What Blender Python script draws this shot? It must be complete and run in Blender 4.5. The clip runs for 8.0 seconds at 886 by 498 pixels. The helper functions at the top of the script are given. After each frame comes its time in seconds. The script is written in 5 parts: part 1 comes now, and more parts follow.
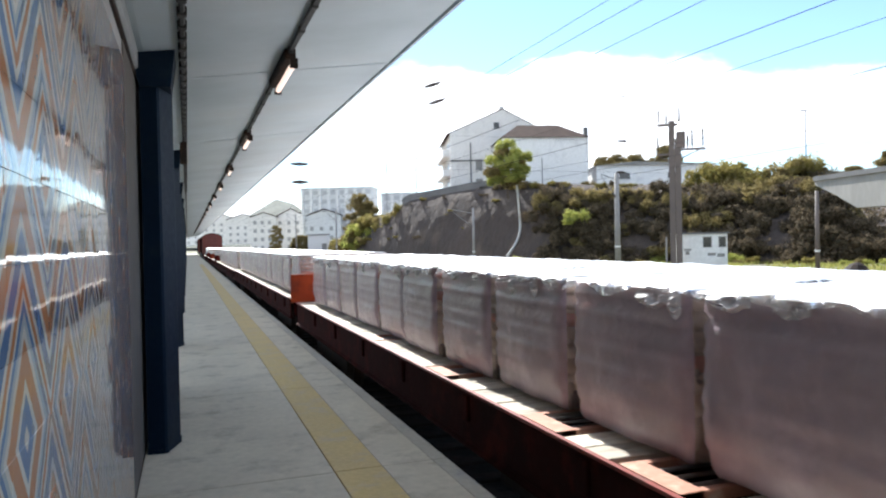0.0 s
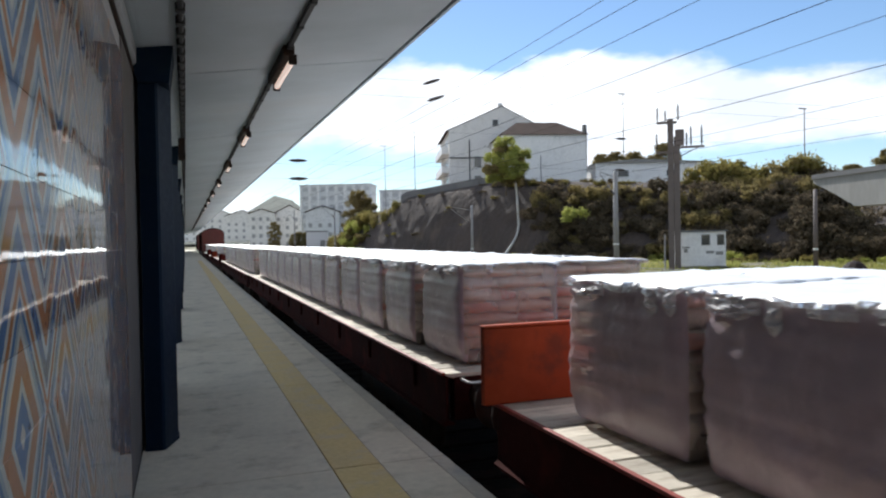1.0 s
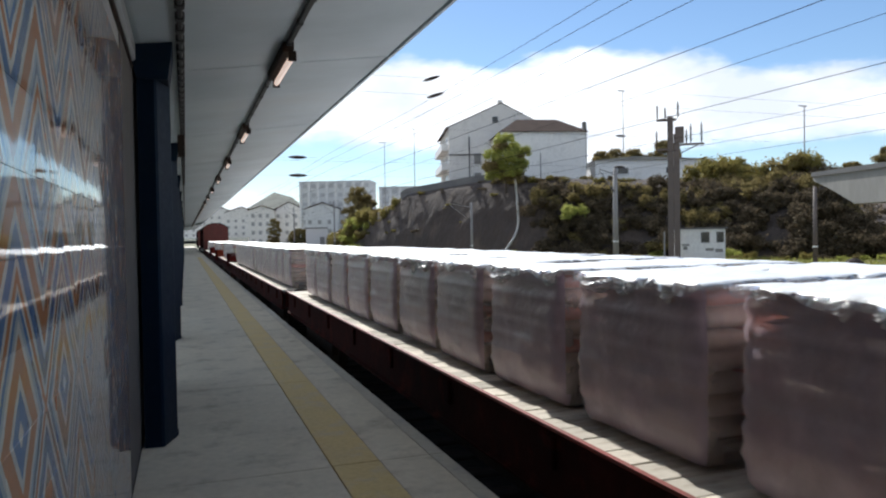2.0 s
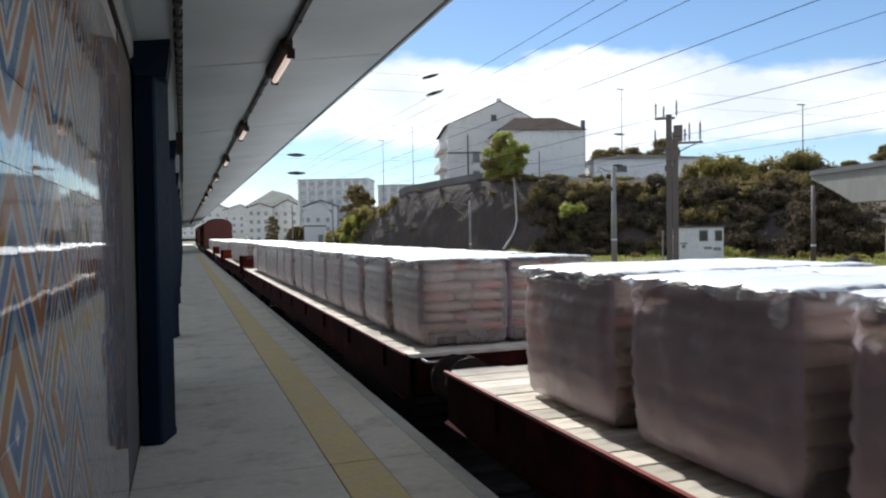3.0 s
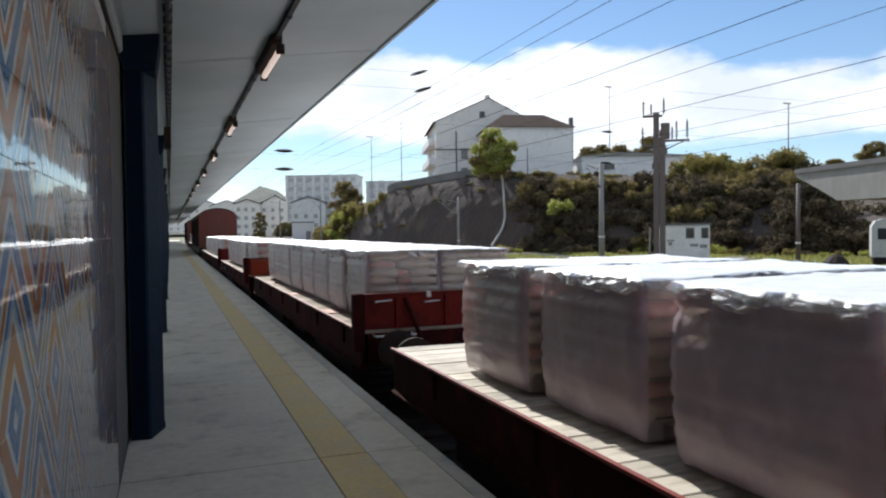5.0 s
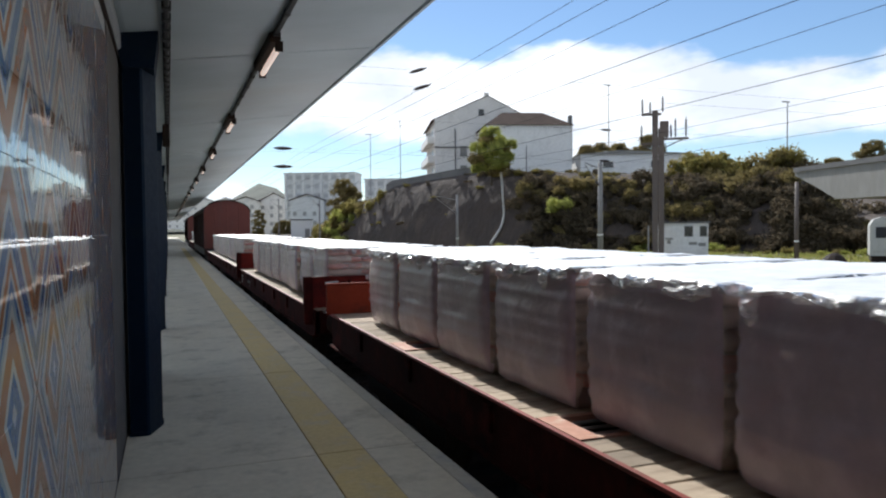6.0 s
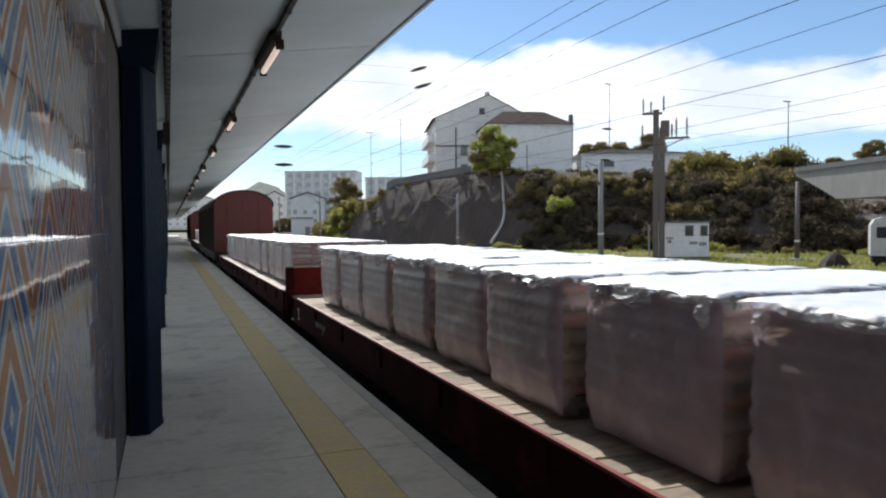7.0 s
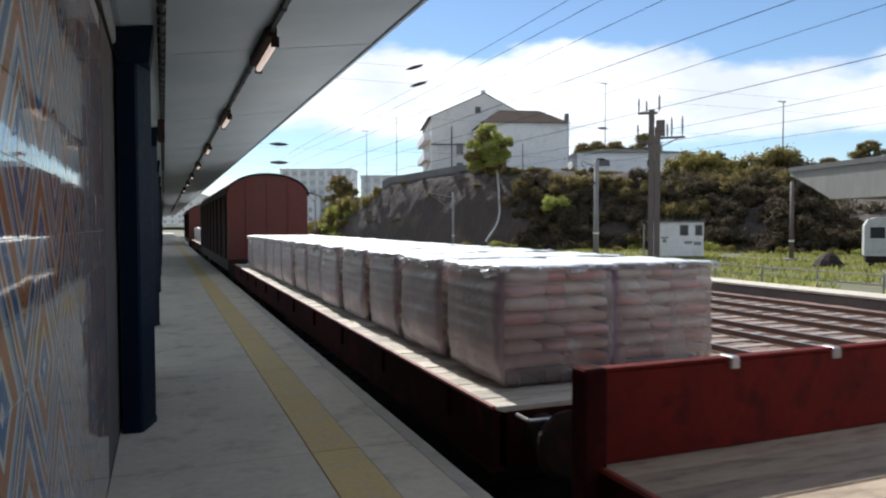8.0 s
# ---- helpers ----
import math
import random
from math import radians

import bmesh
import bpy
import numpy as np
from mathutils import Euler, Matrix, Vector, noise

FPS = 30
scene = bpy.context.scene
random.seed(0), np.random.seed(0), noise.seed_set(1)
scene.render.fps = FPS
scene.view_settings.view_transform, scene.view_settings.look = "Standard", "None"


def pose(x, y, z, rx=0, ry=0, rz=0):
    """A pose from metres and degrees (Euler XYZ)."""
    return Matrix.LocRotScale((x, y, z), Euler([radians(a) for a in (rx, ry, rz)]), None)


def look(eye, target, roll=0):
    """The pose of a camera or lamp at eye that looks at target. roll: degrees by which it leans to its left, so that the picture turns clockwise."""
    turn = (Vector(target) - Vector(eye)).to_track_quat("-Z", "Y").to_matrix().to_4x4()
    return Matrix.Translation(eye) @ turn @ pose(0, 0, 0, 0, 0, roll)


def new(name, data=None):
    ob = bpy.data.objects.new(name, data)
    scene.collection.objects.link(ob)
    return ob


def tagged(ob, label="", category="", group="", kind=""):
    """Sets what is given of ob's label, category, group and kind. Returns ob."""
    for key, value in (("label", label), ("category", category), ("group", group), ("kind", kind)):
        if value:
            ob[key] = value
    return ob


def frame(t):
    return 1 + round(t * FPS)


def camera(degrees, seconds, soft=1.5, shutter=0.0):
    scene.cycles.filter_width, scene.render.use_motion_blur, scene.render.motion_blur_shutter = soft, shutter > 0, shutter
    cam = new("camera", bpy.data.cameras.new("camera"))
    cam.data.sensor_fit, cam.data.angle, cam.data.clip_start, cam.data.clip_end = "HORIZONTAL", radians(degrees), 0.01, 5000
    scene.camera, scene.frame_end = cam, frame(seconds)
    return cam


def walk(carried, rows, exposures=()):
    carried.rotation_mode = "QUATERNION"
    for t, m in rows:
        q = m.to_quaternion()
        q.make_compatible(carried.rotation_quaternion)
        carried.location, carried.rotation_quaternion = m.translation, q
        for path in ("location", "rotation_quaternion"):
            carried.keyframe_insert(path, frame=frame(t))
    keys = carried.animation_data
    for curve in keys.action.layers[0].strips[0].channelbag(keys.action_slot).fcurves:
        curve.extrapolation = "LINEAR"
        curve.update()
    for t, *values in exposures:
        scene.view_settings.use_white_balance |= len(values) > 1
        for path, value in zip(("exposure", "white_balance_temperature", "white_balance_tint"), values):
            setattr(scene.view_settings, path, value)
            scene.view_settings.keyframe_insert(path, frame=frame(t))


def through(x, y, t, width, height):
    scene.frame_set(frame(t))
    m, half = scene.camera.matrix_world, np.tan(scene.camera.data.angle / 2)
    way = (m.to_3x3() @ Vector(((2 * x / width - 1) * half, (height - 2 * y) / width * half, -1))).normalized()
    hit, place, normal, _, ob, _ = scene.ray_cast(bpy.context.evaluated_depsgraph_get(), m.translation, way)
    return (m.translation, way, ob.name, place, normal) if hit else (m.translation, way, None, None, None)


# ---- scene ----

# ---------- camera ----------
cam = camera(64, 8.0, soft=2.15, shutter=0.06)


def stand(yaw, pitch, roll, dx, dy, dz):
    eye = Vector((dx, dy, 1.7 + dz))
    y, p = radians(yaw), radians(pitch)
    way = Vector((math.sin(y) * math.cos(p), math.cos(y) * math.cos(p), math.sin(p)))
    return look(eye, eye + way, roll)


walk(cam, [
    (0.0, stand(19.833, -0.666, -1.200, -0.003, -0.008, -0.003)),
    (0.5, stand(19.920, -0.798, -1.116, -0.003, 0.000, 0.000)),
    (1.0, stand(19.950, -0.907, -1.021, -0.001, 0.000, 0.000)),
    (1.5, stand(19.972, -1.032, -0.968, 0.000, 0.002, 0.001)),
    (3.0, stand(20.107, -1.315, -0.838, 0.002, 0.015, 0.003)),
    (3.5, stand(20.449, -1.363, -0.804, -0.005, -0.002, 0.000)),
    (4.0, stand(20.820, -1.425, -0.780, -0.017, -0.018, -0.004)),
    (4.5, stand(20.975, -1.503, -0.735, -0.020, -0.020, -0.005)),
    (6.0, stand(21.156, -1.771, -0.562, -0.018, -0.040, -0.008)),
    (6.5, stand(21.117, -1.841, -0.505, -0.018, -0.032, -0.006)),
    (7.0, stand(21.134, -1.880, -0.392, -0.016, -0.018, -0.003)),
    (7.5, stand(21.271, -1.932, -0.284, -0.012, -0.014, -0.002)),
    (8.0, stand(21.501, -1.999, -0.163, -0.010, -0.018, -0.003)),
], exposures=[(0.0, 1.45, 6100, 9), (0.4, 1.2, 6100, 9), (0.8, 0.75, 6100, 9), (1.2, 0.55, 6100, 9), (8.0, 0.48, 6100, 9)])

# ---------- sky and sun ----------
SUN = Vector((0.039, 0.765, 0.635)).normalized()


def make_sky():
    w = bpy.data.worlds.new("sky")
    scene.world = w
    w.use_nodes = True
    nt = w.node_tree
    nt.nodes.clear()
    n, l = nt.nodes.new, nt.links.new
    out, bg = n("ShaderNodeOutputWorld"), n("ShaderNodeBackground")
    sky = n("ShaderNodeTexSky")
    sky.sky_type, sky.sun_disc = "NISHITA", False
    sky.sun_elevation = math.asin(SUN.z)
    sky.sun_rotation = math.atan2(SUN.x, SUN.y)
    sky.dust_density, sky.air_density, sky.ozone_density = 0.1, 1.0, 3.0
    co, sep = n("ShaderNodeTexCoord"), n("ShaderNodeSeparateXYZ")
    l(co.outputs["Generated"], sep.inputs[0])
    mp = n("ShaderNodeMapping")
    mp.inputs["Scale"].default_value = (1.0, 1.0, 2.4)
    mp.inputs["Location"].default_value = (0.35, 0.1, 0.2)
    l(co.outputs["Generated"], mp.inputs[0])
    nz = n("ShaderNodeTexNoise")
    nz.inputs["Scale"].default_value, nz.inputs["Detail"].default_value, nz.inputs["Roughness"].default_value = 2.6, 9, 0.55
    l(mp.outputs[0], nz.inputs["Vector"])
    # a bank of cumulus that thins out above it and near the horizon
    ramp = n("ShaderNodeValToRGB")
    cr = ramp.color_ramp
    cr.elements[0].position, cr.elements[0].color = 0.0, (0.42, 0.42, 0.42, 1)
    cr.elements[1].position, cr.elements[1].color = 0.60, (0.52, 0.52, 0.52, 1)
    # the rise past 0.37 adds unseen overhead cloud to whiten the ambient light
    for p, v in ((0.09, 0.40), (0.125, 0.58), (0.155, 0.75), (0.185, 0.70), (0.225, 0.46), (0.27, 0.28), (0.37, 0.30), (0.46, 0.50)):
        e = cr.elements.new(p)
        e.color = (v, v, v, 1)
    l(sep.outputs["Z"], ramp.inputs[0])
    add = n("ShaderNodeMath")
    add.operation = "ADD"
    amp = n("ShaderNodeMath")
    amp.operation = "MULTIPLY_ADD"
    amp.inputs[1].default_value, amp.inputs[2].default_value = 1.5, -0.25
    l(nz.outputs["Fac"], amp.inputs[0])
    l(amp.outputs[0], add.inputs[0])
    l(ramp.outputs[0], add.inputs[1])
    mr = n("ShaderNodeMapRange")
    mr.interpolation_type = "SMOOTHSTEP"
    mr.inputs["From Min"].default_value, mr.inputs["From Max"].default_value = 0.96, 1.12
    l(add.outputs[0], mr.inputs["Value"])
    mix = n("ShaderNodeMix")
    mix.data_type = "RGBA"
    l(mr.outputs[0], mix.inputs["Factor"])
    l(sky.outputs[0], mix.inputs["A"])
    shade = n("ShaderNodeTexNoise")
    shade.inputs["Scale"].default_value, shade.inputs["Detail"].default_value = 4.5, 7
    l(mp.outputs[0], shade.inputs["Vector"])
    puff = n("ShaderNodeValToRGB")
    puff.color_ramp.elements[0].position, puff.color_ramp.elements[0].color = 0.36, (7.6, 7.9, 8.5, 1)
    puff.color_ramp.elements[1].position, puff.color_ramp.elements[1].color = 0.60, (11.5, 11.5, 11.6, 1)
    l(shade.outputs["Fac"], puff.inputs[0])
    l(puff.outputs[0], mix.inputs["B"])
    l(mix.outputs["Result"], bg.inputs["Color"])
    bg.inputs["Strength"].default_value = 0.085
    l(bg.outputs[0], out.inputs[0])


make_sky()
sun = new("sun", bpy.data.lights.new("sun", "SUN"))
sun.data.energy, sun.data.angle, sun.data.color = 4.4, radians(0.6), (1.0, 0.95, 0.87)
sun.matrix_world = look(SUN * 50, (0, 0, 0))

# ---------- materials ----------


class Nodes:
    def __init__(self, name):
        self.m = bpy.data.materials.new(name)
        self.m.use_nodes = True
        self.t = self.m.node_tree
        self.b = self.t.nodes["Principled BSDF"]
        self.co = self.add("ShaderNodeTexCoord")

    def add(self, kind, **values):
        nd = self.t.nodes.new(kind)
        for k, v in values.items():
            nd.inputs[k.replace("_", " ")].default_value = v
        return nd

    def link(self, a, b):
        self.t.links.new(a, b)

    def noise(self, scale, detail=5, rough=0.55, stretch=(1, 1, 1), space="Object"):
        mp = self.add("ShaderNodeMapping", Scale=stretch)
        self.link(self.co.outputs[space], mp.inputs[0])
        nz = self.add("ShaderNodeTexNoise", Scale=scale, Detail=detail, Roughness=rough)
        self.link(mp.outputs[0], nz.inputs["Vector"])
        return nz.outputs["Fac"]

    def math(self, op, a, b=0.0, c=None):
        nd = self.t.nodes.new("ShaderNodeMath")
        nd.operation = op
        for i, v in enumerate((a, b) if c is None else (a, b, c)):
            if isinstance(v, (int, float)):
                nd.inputs[i].default_value = v
            else:
                self.link(v, nd.inputs[i])
        return nd.outputs[0]

    def mix(self, fac, a, b, mode="MIX"):
        nd = self.t.nodes.new("ShaderNodeMix")
        nd.data_type, nd.blend_type = "RGBA", mode
        for k, v in (("Factor", fac), ("A", a), ("B", b)):
            if isinstance(v, (int, float)):
                nd.inputs[k].default_value = v
            elif isinstance(v, tuple):
                nd.inputs[k].default_value = (*v, 1)
            else:
                self.link(v, nd.inputs[k])
        return nd.outputs["Result"]

    def step(self, v, lo, hi):
        nd = self.add("ShaderNodeMapRange", From_Min=lo, From_Max=hi)
        self.link(v, nd.inputs["Value"])
        return nd.outputs[0]

    def done(self, color, rough=0.6, bump=None, depth=0.01, metal=0.0, spec=None):
        if isinstance(color, tuple):
            self.b.inputs["Base Color"].default_value = (*color, 1)
        else:
            self.link(color, self.b.inputs["Base Color"])
        if isinstance(rough, (int, float)):
            self.b.inputs["Roughness"].default_value = rough
        else:
            self.link(rough, self.b.inputs["Roughness"])
        self.b.inputs["Metallic"].default_value = metal
        if spec is not None:
            self.b.inputs["Specular IOR Level"].default_value = spec
        if bump is not None:
            bp = self.add("ShaderNodeBump", Distance=depth, Strength=1.0)
            self.link(bump, bp.inputs["Height"])
            self.link(bp.outputs[0], self.b.inputs["Normal"])
        return self.m


def surface(name, c1, c2, big, fine, rough=0.7, depth=0.005, metal=0.0, stain=None, stretch=(1, 1, 1), vary=0.0, space="Object", spec=None):
    """Two scales of colour change, an optional stain colour and fine relief."""
    n = Nodes(name)
    f1, f2 = n.noise(big, 4, 0.6, stretch, space), n.noise(fine, 6, 0.6, stretch, space)
    col = n.mix(n.step(f1, 0.3, 0.7), c1, c2)
    col = n.mix(n.math("MULTIPLY", n.step(f2, 0.35, 0.75), 0.45), col, tuple(0.6 * x for x in c1))
    if stain:
        f3 = n.noise(big * 2.3, 7, 0.65, stretch, space)
        col = n.mix(n.math("MULTIPLY", n.step(f3, 0.52, 0.68), 0.75), col, stain)
    if vary:
        info = n.add("ShaderNodeObjectInfo")
        k = n.math("MULTIPLY_ADD", info.outputs["Random"], vary, 1 - vary / 2)
        hv = n.add("ShaderNodeHueSaturation")
        n.link(k, hv.inputs["Value"])
        n.link(col, hv.inputs["Color"])
        col = hv.outputs[0]
    rg = n.math("MULTIPLY_ADD", f2, 0.25, rough - 0.12)
    return n.done(col, rg, f2, depth, metal, spec)


concrete = surface("platform concrete", (0.65, 0.585, 0.455), (0.52, 0.465, 0.365), 0.9, 14, 0.8, 0.004, stain=(0.30, 0.265, 0.20))
kerb_stone = surface("kerb stone", (0.52, 0.475, 0.39), (0.40, 0.365, 0.30), 1.3, 18, 0.8, 0.004, stain=(0.30, 0.29, 0.28))
yellow_paint = surface("worn yellow paint", (0.62, 0.46, 0.18), (0.54, 0.41, 0.19), 1.6, 22, 0.7, 0.002, stain=(0.46, 0.39, 0.26))
plaster_grey = surface("grey plaster", (0.42, 0.41, 0.40), (0.34, 0.33, 0.33), 0.8, 9, 0.75, 0.003)
beam_grey = surface("grey beam paint", (0.34, 0.35, 0.36), (0.27, 0.28, 0.29), 0.8, 9, 0.7, 0.002)
panel_brown = surface("brown grey wall panel", (0.16, 0.145, 0.13), (0.12, 0.11, 0.105), 0.8, 9, 0.85, 0.003, stain=(0.13, 0.115, 0.11), stretch=(1, 1, 0.3), spec=0.03)
board_red = surface("dark red end board", (0.15, 0.015, 0.010), (0.085, 0.011, 0.009), 2.2, 14, 0.8, 0.004, stain=(0.04, 0.009, 0.008), spec=0.12)
canopy_paint = surface("canopy paint", (0.465, 0.535, 0.57), (0.405, 0.475, 0.51), 0.25, 1.3, 0.55, 0.0004, stain=(0.43, 0.47, 0.485), stretch=(0.6, 0.8, 1))
blue_paint = surface("dark blue paint", (0.003, 0.013, 0.032), (0.002, 0.009, 0.022), 1.5, 20, 0.6, 0.001, stain=(0.008, 0.016, 0.026), spec=0.12)
black_rubber = surface("black cable", (0.015, 0.015, 0.016), (0.022, 0.022, 0.022), 3, 30, 0.6, 0.001)
# van red taken down for the sides, with their shade in the colour
van_side = surface("shade dark van side", (0.022, 0.006, 0.005), (0.014, 0.004, 0.004), 0.9, 12, 0.8, 0.002, spec=0.08)
dark_steel = surface("dark grimy steel", (0.020, 0.016, 0.015), (0.032, 0.022, 0.018), 2, 18, 0.75, 0.003, stain=(0.05, 0.025, 0.015), spec=0.15)
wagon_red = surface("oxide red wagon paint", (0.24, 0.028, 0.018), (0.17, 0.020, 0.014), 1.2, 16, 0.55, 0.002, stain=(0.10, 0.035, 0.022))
# wagon red darkened by grime and by shade put into the colour
sill_grime_shade = surface("dark red steel with grime and shade", (0.042, 0.007, 0.006), (0.017, 0.005, 0.0045), 1.2, 16, 0.9, 0.002, stain=(0.075, 0.012, 0.009), spec=0.08)
board_rust = surface("rust red end board", (0.21, 0.034, 0.014), (0.15, 0.024, 0.012), 1.4, 14, 0.75, 0.003, stain=(0.08, 0.022, 0.014), spec=0.12)
board_orange = surface("orange red end board", (0.36, 0.058, 0.017), (0.27, 0.040, 0.015), 1.4, 14, 0.75, 0.003, stain=(0.14, 0.035, 0.02), spec=0.15)
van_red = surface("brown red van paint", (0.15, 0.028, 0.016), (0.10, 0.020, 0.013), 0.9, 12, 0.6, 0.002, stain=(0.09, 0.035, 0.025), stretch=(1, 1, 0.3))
plank_wood = surface("weathered deck plank", (0.64, 0.58, 0.49), (0.48, 0.43, 0.35), 2.0, 16, 0.85, 0.006, stain=(0.22, 0.17, 0.13), stretch=(0.5, 2.2, 1), vary=0.7)
pocket_paint = surface("faded red pocket paint", (0.50, 0.25, 0.17), (0.40, 0.17, 0.11), 3, 20, 0.7, 0.003, stain=(0.55, 0.42, 0.32))
plank_brown = surface("brown worn deck plank", (0.40, 0.32, 0.235), (0.26, 0.205, 0.15), 2.0, 16, 0.85, 0.006, stain=(0.12, 0.08, 0.05), stretch=(0.5, 2.2, 1), vary=0.7)
pallet_wood = surface("dirty pallet wood", (0.24, 0.18, 0.14), (0.15, 0.115, 0.09), 2.5, 20, 0.85, 0.003, stretch=(2, 0.4, 1))
white_metal = surface("white enamel", (0.80, 0.80, 0.78), (0.74, 0.74, 0.72), 2, 20, 0.5, 0.001)
cab_paint = surface("dusty pale cab paint", (0.52, 0.52, 0.50), (0.44, 0.44, 0.42), 1.2, 12, 0.6, 0.002, stain=(0.32, 0.30, 0.27))
bare_steel = surface("worn bright steel", (0.45, 0.44, 0.43), (0.36, 0.35, 0.34), 2, 20, 0.4, 0.001, metal=0.8)
rail_steel = surface("rusty rail", (0.17, 0.085, 0.05), (0.13, 0.07, 0.045), 1.5, 20, 0.7, 0.002)
rail_top = surface("polished railhead", (0.50, 0.47, 0.45), (0.42, 0.39, 0.37), 1.5, 20, 0.35, 0.001, metal=0.9)
# near-black base: the shade beneath the train is put into this colour
shaded_ballast = surface("shade black ballast", (0.016, 0.013, 0.012), (0.011, 0.009, 0.009), 0.7, 16, 0.9, 0.04, stain=(0.04, 0.028, 0.022), spec=0.1)
ballast = surface("rust brown ballast", (0.30, 0.175, 0.125), (0.20, 0.12, 0.09), 0.7, 16, 0.95, 0.04, stain=(0.11, 0.085, 0.07))
sleeper_mat = surface("concrete sleeper", (0.33, 0.28, 0.24), (0.26, 0.22, 0.19), 1.5, 15, 0.9, 0.004)
earth = surface("dry verge earth", (0.19, 0.16, 0.10), (0.12, 0.12, 0.06), 0.12, 2.5, 0.95, 0.05, stain=(0.075, 0.11, 0.03))
rock = surface("dark cut slope", (0.086, 0.064, 0.052), (0.050, 0.040, 0.035), 0.16, 1.8, 0.95, 0.25, stain=(0.125, 0.095, 0.070), stretch=(1, 1, 0.35))
parapet_stone = surface("grey parapet", (0.19, 0.185, 0.18), (0.13, 0.13, 0.13), 0.4, 4, 0.9, 0.02)
galvanised = surface("weathered mast concrete", (0.30, 0.29, 0.28), (0.23, 0.22, 0.215), 0.8, 10, 0.8, 0.003)
mast_brown = surface("brown grey steel mast", (0.16, 0.125, 0.11), (0.11, 0.09, 0.08), 0.8, 12, 0.7, 0.003)
ceramic = surface("brown insulator", (0.03, 0.024, 0.022), (0.045, 0.034, 0.03), 4, 30, 0.75, 0.001, spec=0.15)
grimy_face = surface("grimy platform face", (0.15, 0.125, 0.11), (0.10, 0.085, 0.075), 0.8, 8, 0.9, 0.004)
house_white = surface("whitewashed render", (0.88, 0.87, 0.85), (0.82, 0.81, 0.79), 0.25, 4, 0.85, 0.01, stain=(0.64, 0.63, 0.61))
house_cream = surface("cream render", (0.84, 0.81, 0.77), (0.77, 0.74, 0.70), 0.25, 4, 0.85, 0.01, stain=(0.56, 0.53, 0.50))
roof_tile = surface("clay roof tile", (0.085, 0.060, 0.050), (0.060, 0.044, 0.038), 0.6, 6, 0.95, 0.02, spec=0.05)
bridge_concrete = surface("bridge concrete", (0.33, 0.315, 0.29), (0.27, 0.26, 0.24), 0.3, 3, 0.85, 0.01, stain=(0.24, 0.23, 0.21), stretch=(1, 1, 0.3))
flats_grey = surface("flats render", (0.76, 0.76, 0.74), (0.70, 0.70, 0.69), 0.05, 0.8, 0.85, 0.01)
window_glass = Nodes("dark window glass").done((0.03, 0.035, 0.04), 0.08)
# far panes are lightened: distance haze is put into their colour
haze_pane = surface("far window paled by haze", (0.56, 0.56, 0.56), (0.50, 0.50, 0.50), 0.3, 3, 0.4, 0.001)
far_pane = surface("grey far window with haze", (0.40, 0.395, 0.38), (0.33, 0.325, 0.32), 0.3, 3, 0.5, 0.001)
shutter_mat = surface("roller shutter", (0.30, 0.29, 0.27), (0.24, 0.23, 0.22), 1, 8, 0.7, 0.004)
pipe_white = surface("pale drain pipe", (0.55, 0.54, 0.50), (0.46, 0.45, 0.42), 1, 8, 0.6, 0.002)
bark = surface("bark", (0.10, 0.075, 0.055), (0.07, 0.055, 0.04), 2, 12, 0.95, 0.02)


def leaf_material(name, c1, c2, through=0.55):
    n = Nodes(name)
    geo, info = n.add("ShaderNodeNewGeometry"), n.add("ShaderNodeObjectInfo")
    k = n.math("FRACT", n.math("ADD", geo.outputs["Random Per Island"], info.outputs["Random"]))
    col = n.mix(k, c1, c2)
    m = n.done(col, 0.85, spec=0.1)
    tr = n.add("ShaderNodeBsdfTranslucent")
    n.link(col, tr.inputs["Color"])
    mx = n.add("ShaderNodeMixShader", Fac=through)
    n.link(n.b.outputs[0], mx.inputs[1])
    n.link(tr.outputs[0], mx.inputs[2])
    n.link(mx.outputs[0], n.t.nodes["Material Output"].inputs["Surface"])
    return m


leaf_dark = leaf_material("dark scrub leaf", (0.075, 0.066, 0.044), (0.20, 0.15, 0.095), 0.45)
leaf_mid = leaf_material("olive leaf", (0.155, 0.13, 0.055), (0.35, 0.275, 0.115), 0.5)
leaf_light = leaf_material("bright green leaf", (0.30, 0.34, 0.08), (0.46, 0.45, 0.14), 0.6)
leaf_dry = leaf_material("dry yellow leaf", (0.33, 0.26, 0.085), (0.20, 0.19, 0.06))
grass_mat = leaf_material("verge grass", (0.20, 0.24, 0.055), (0.36, 0.33, 0.12))


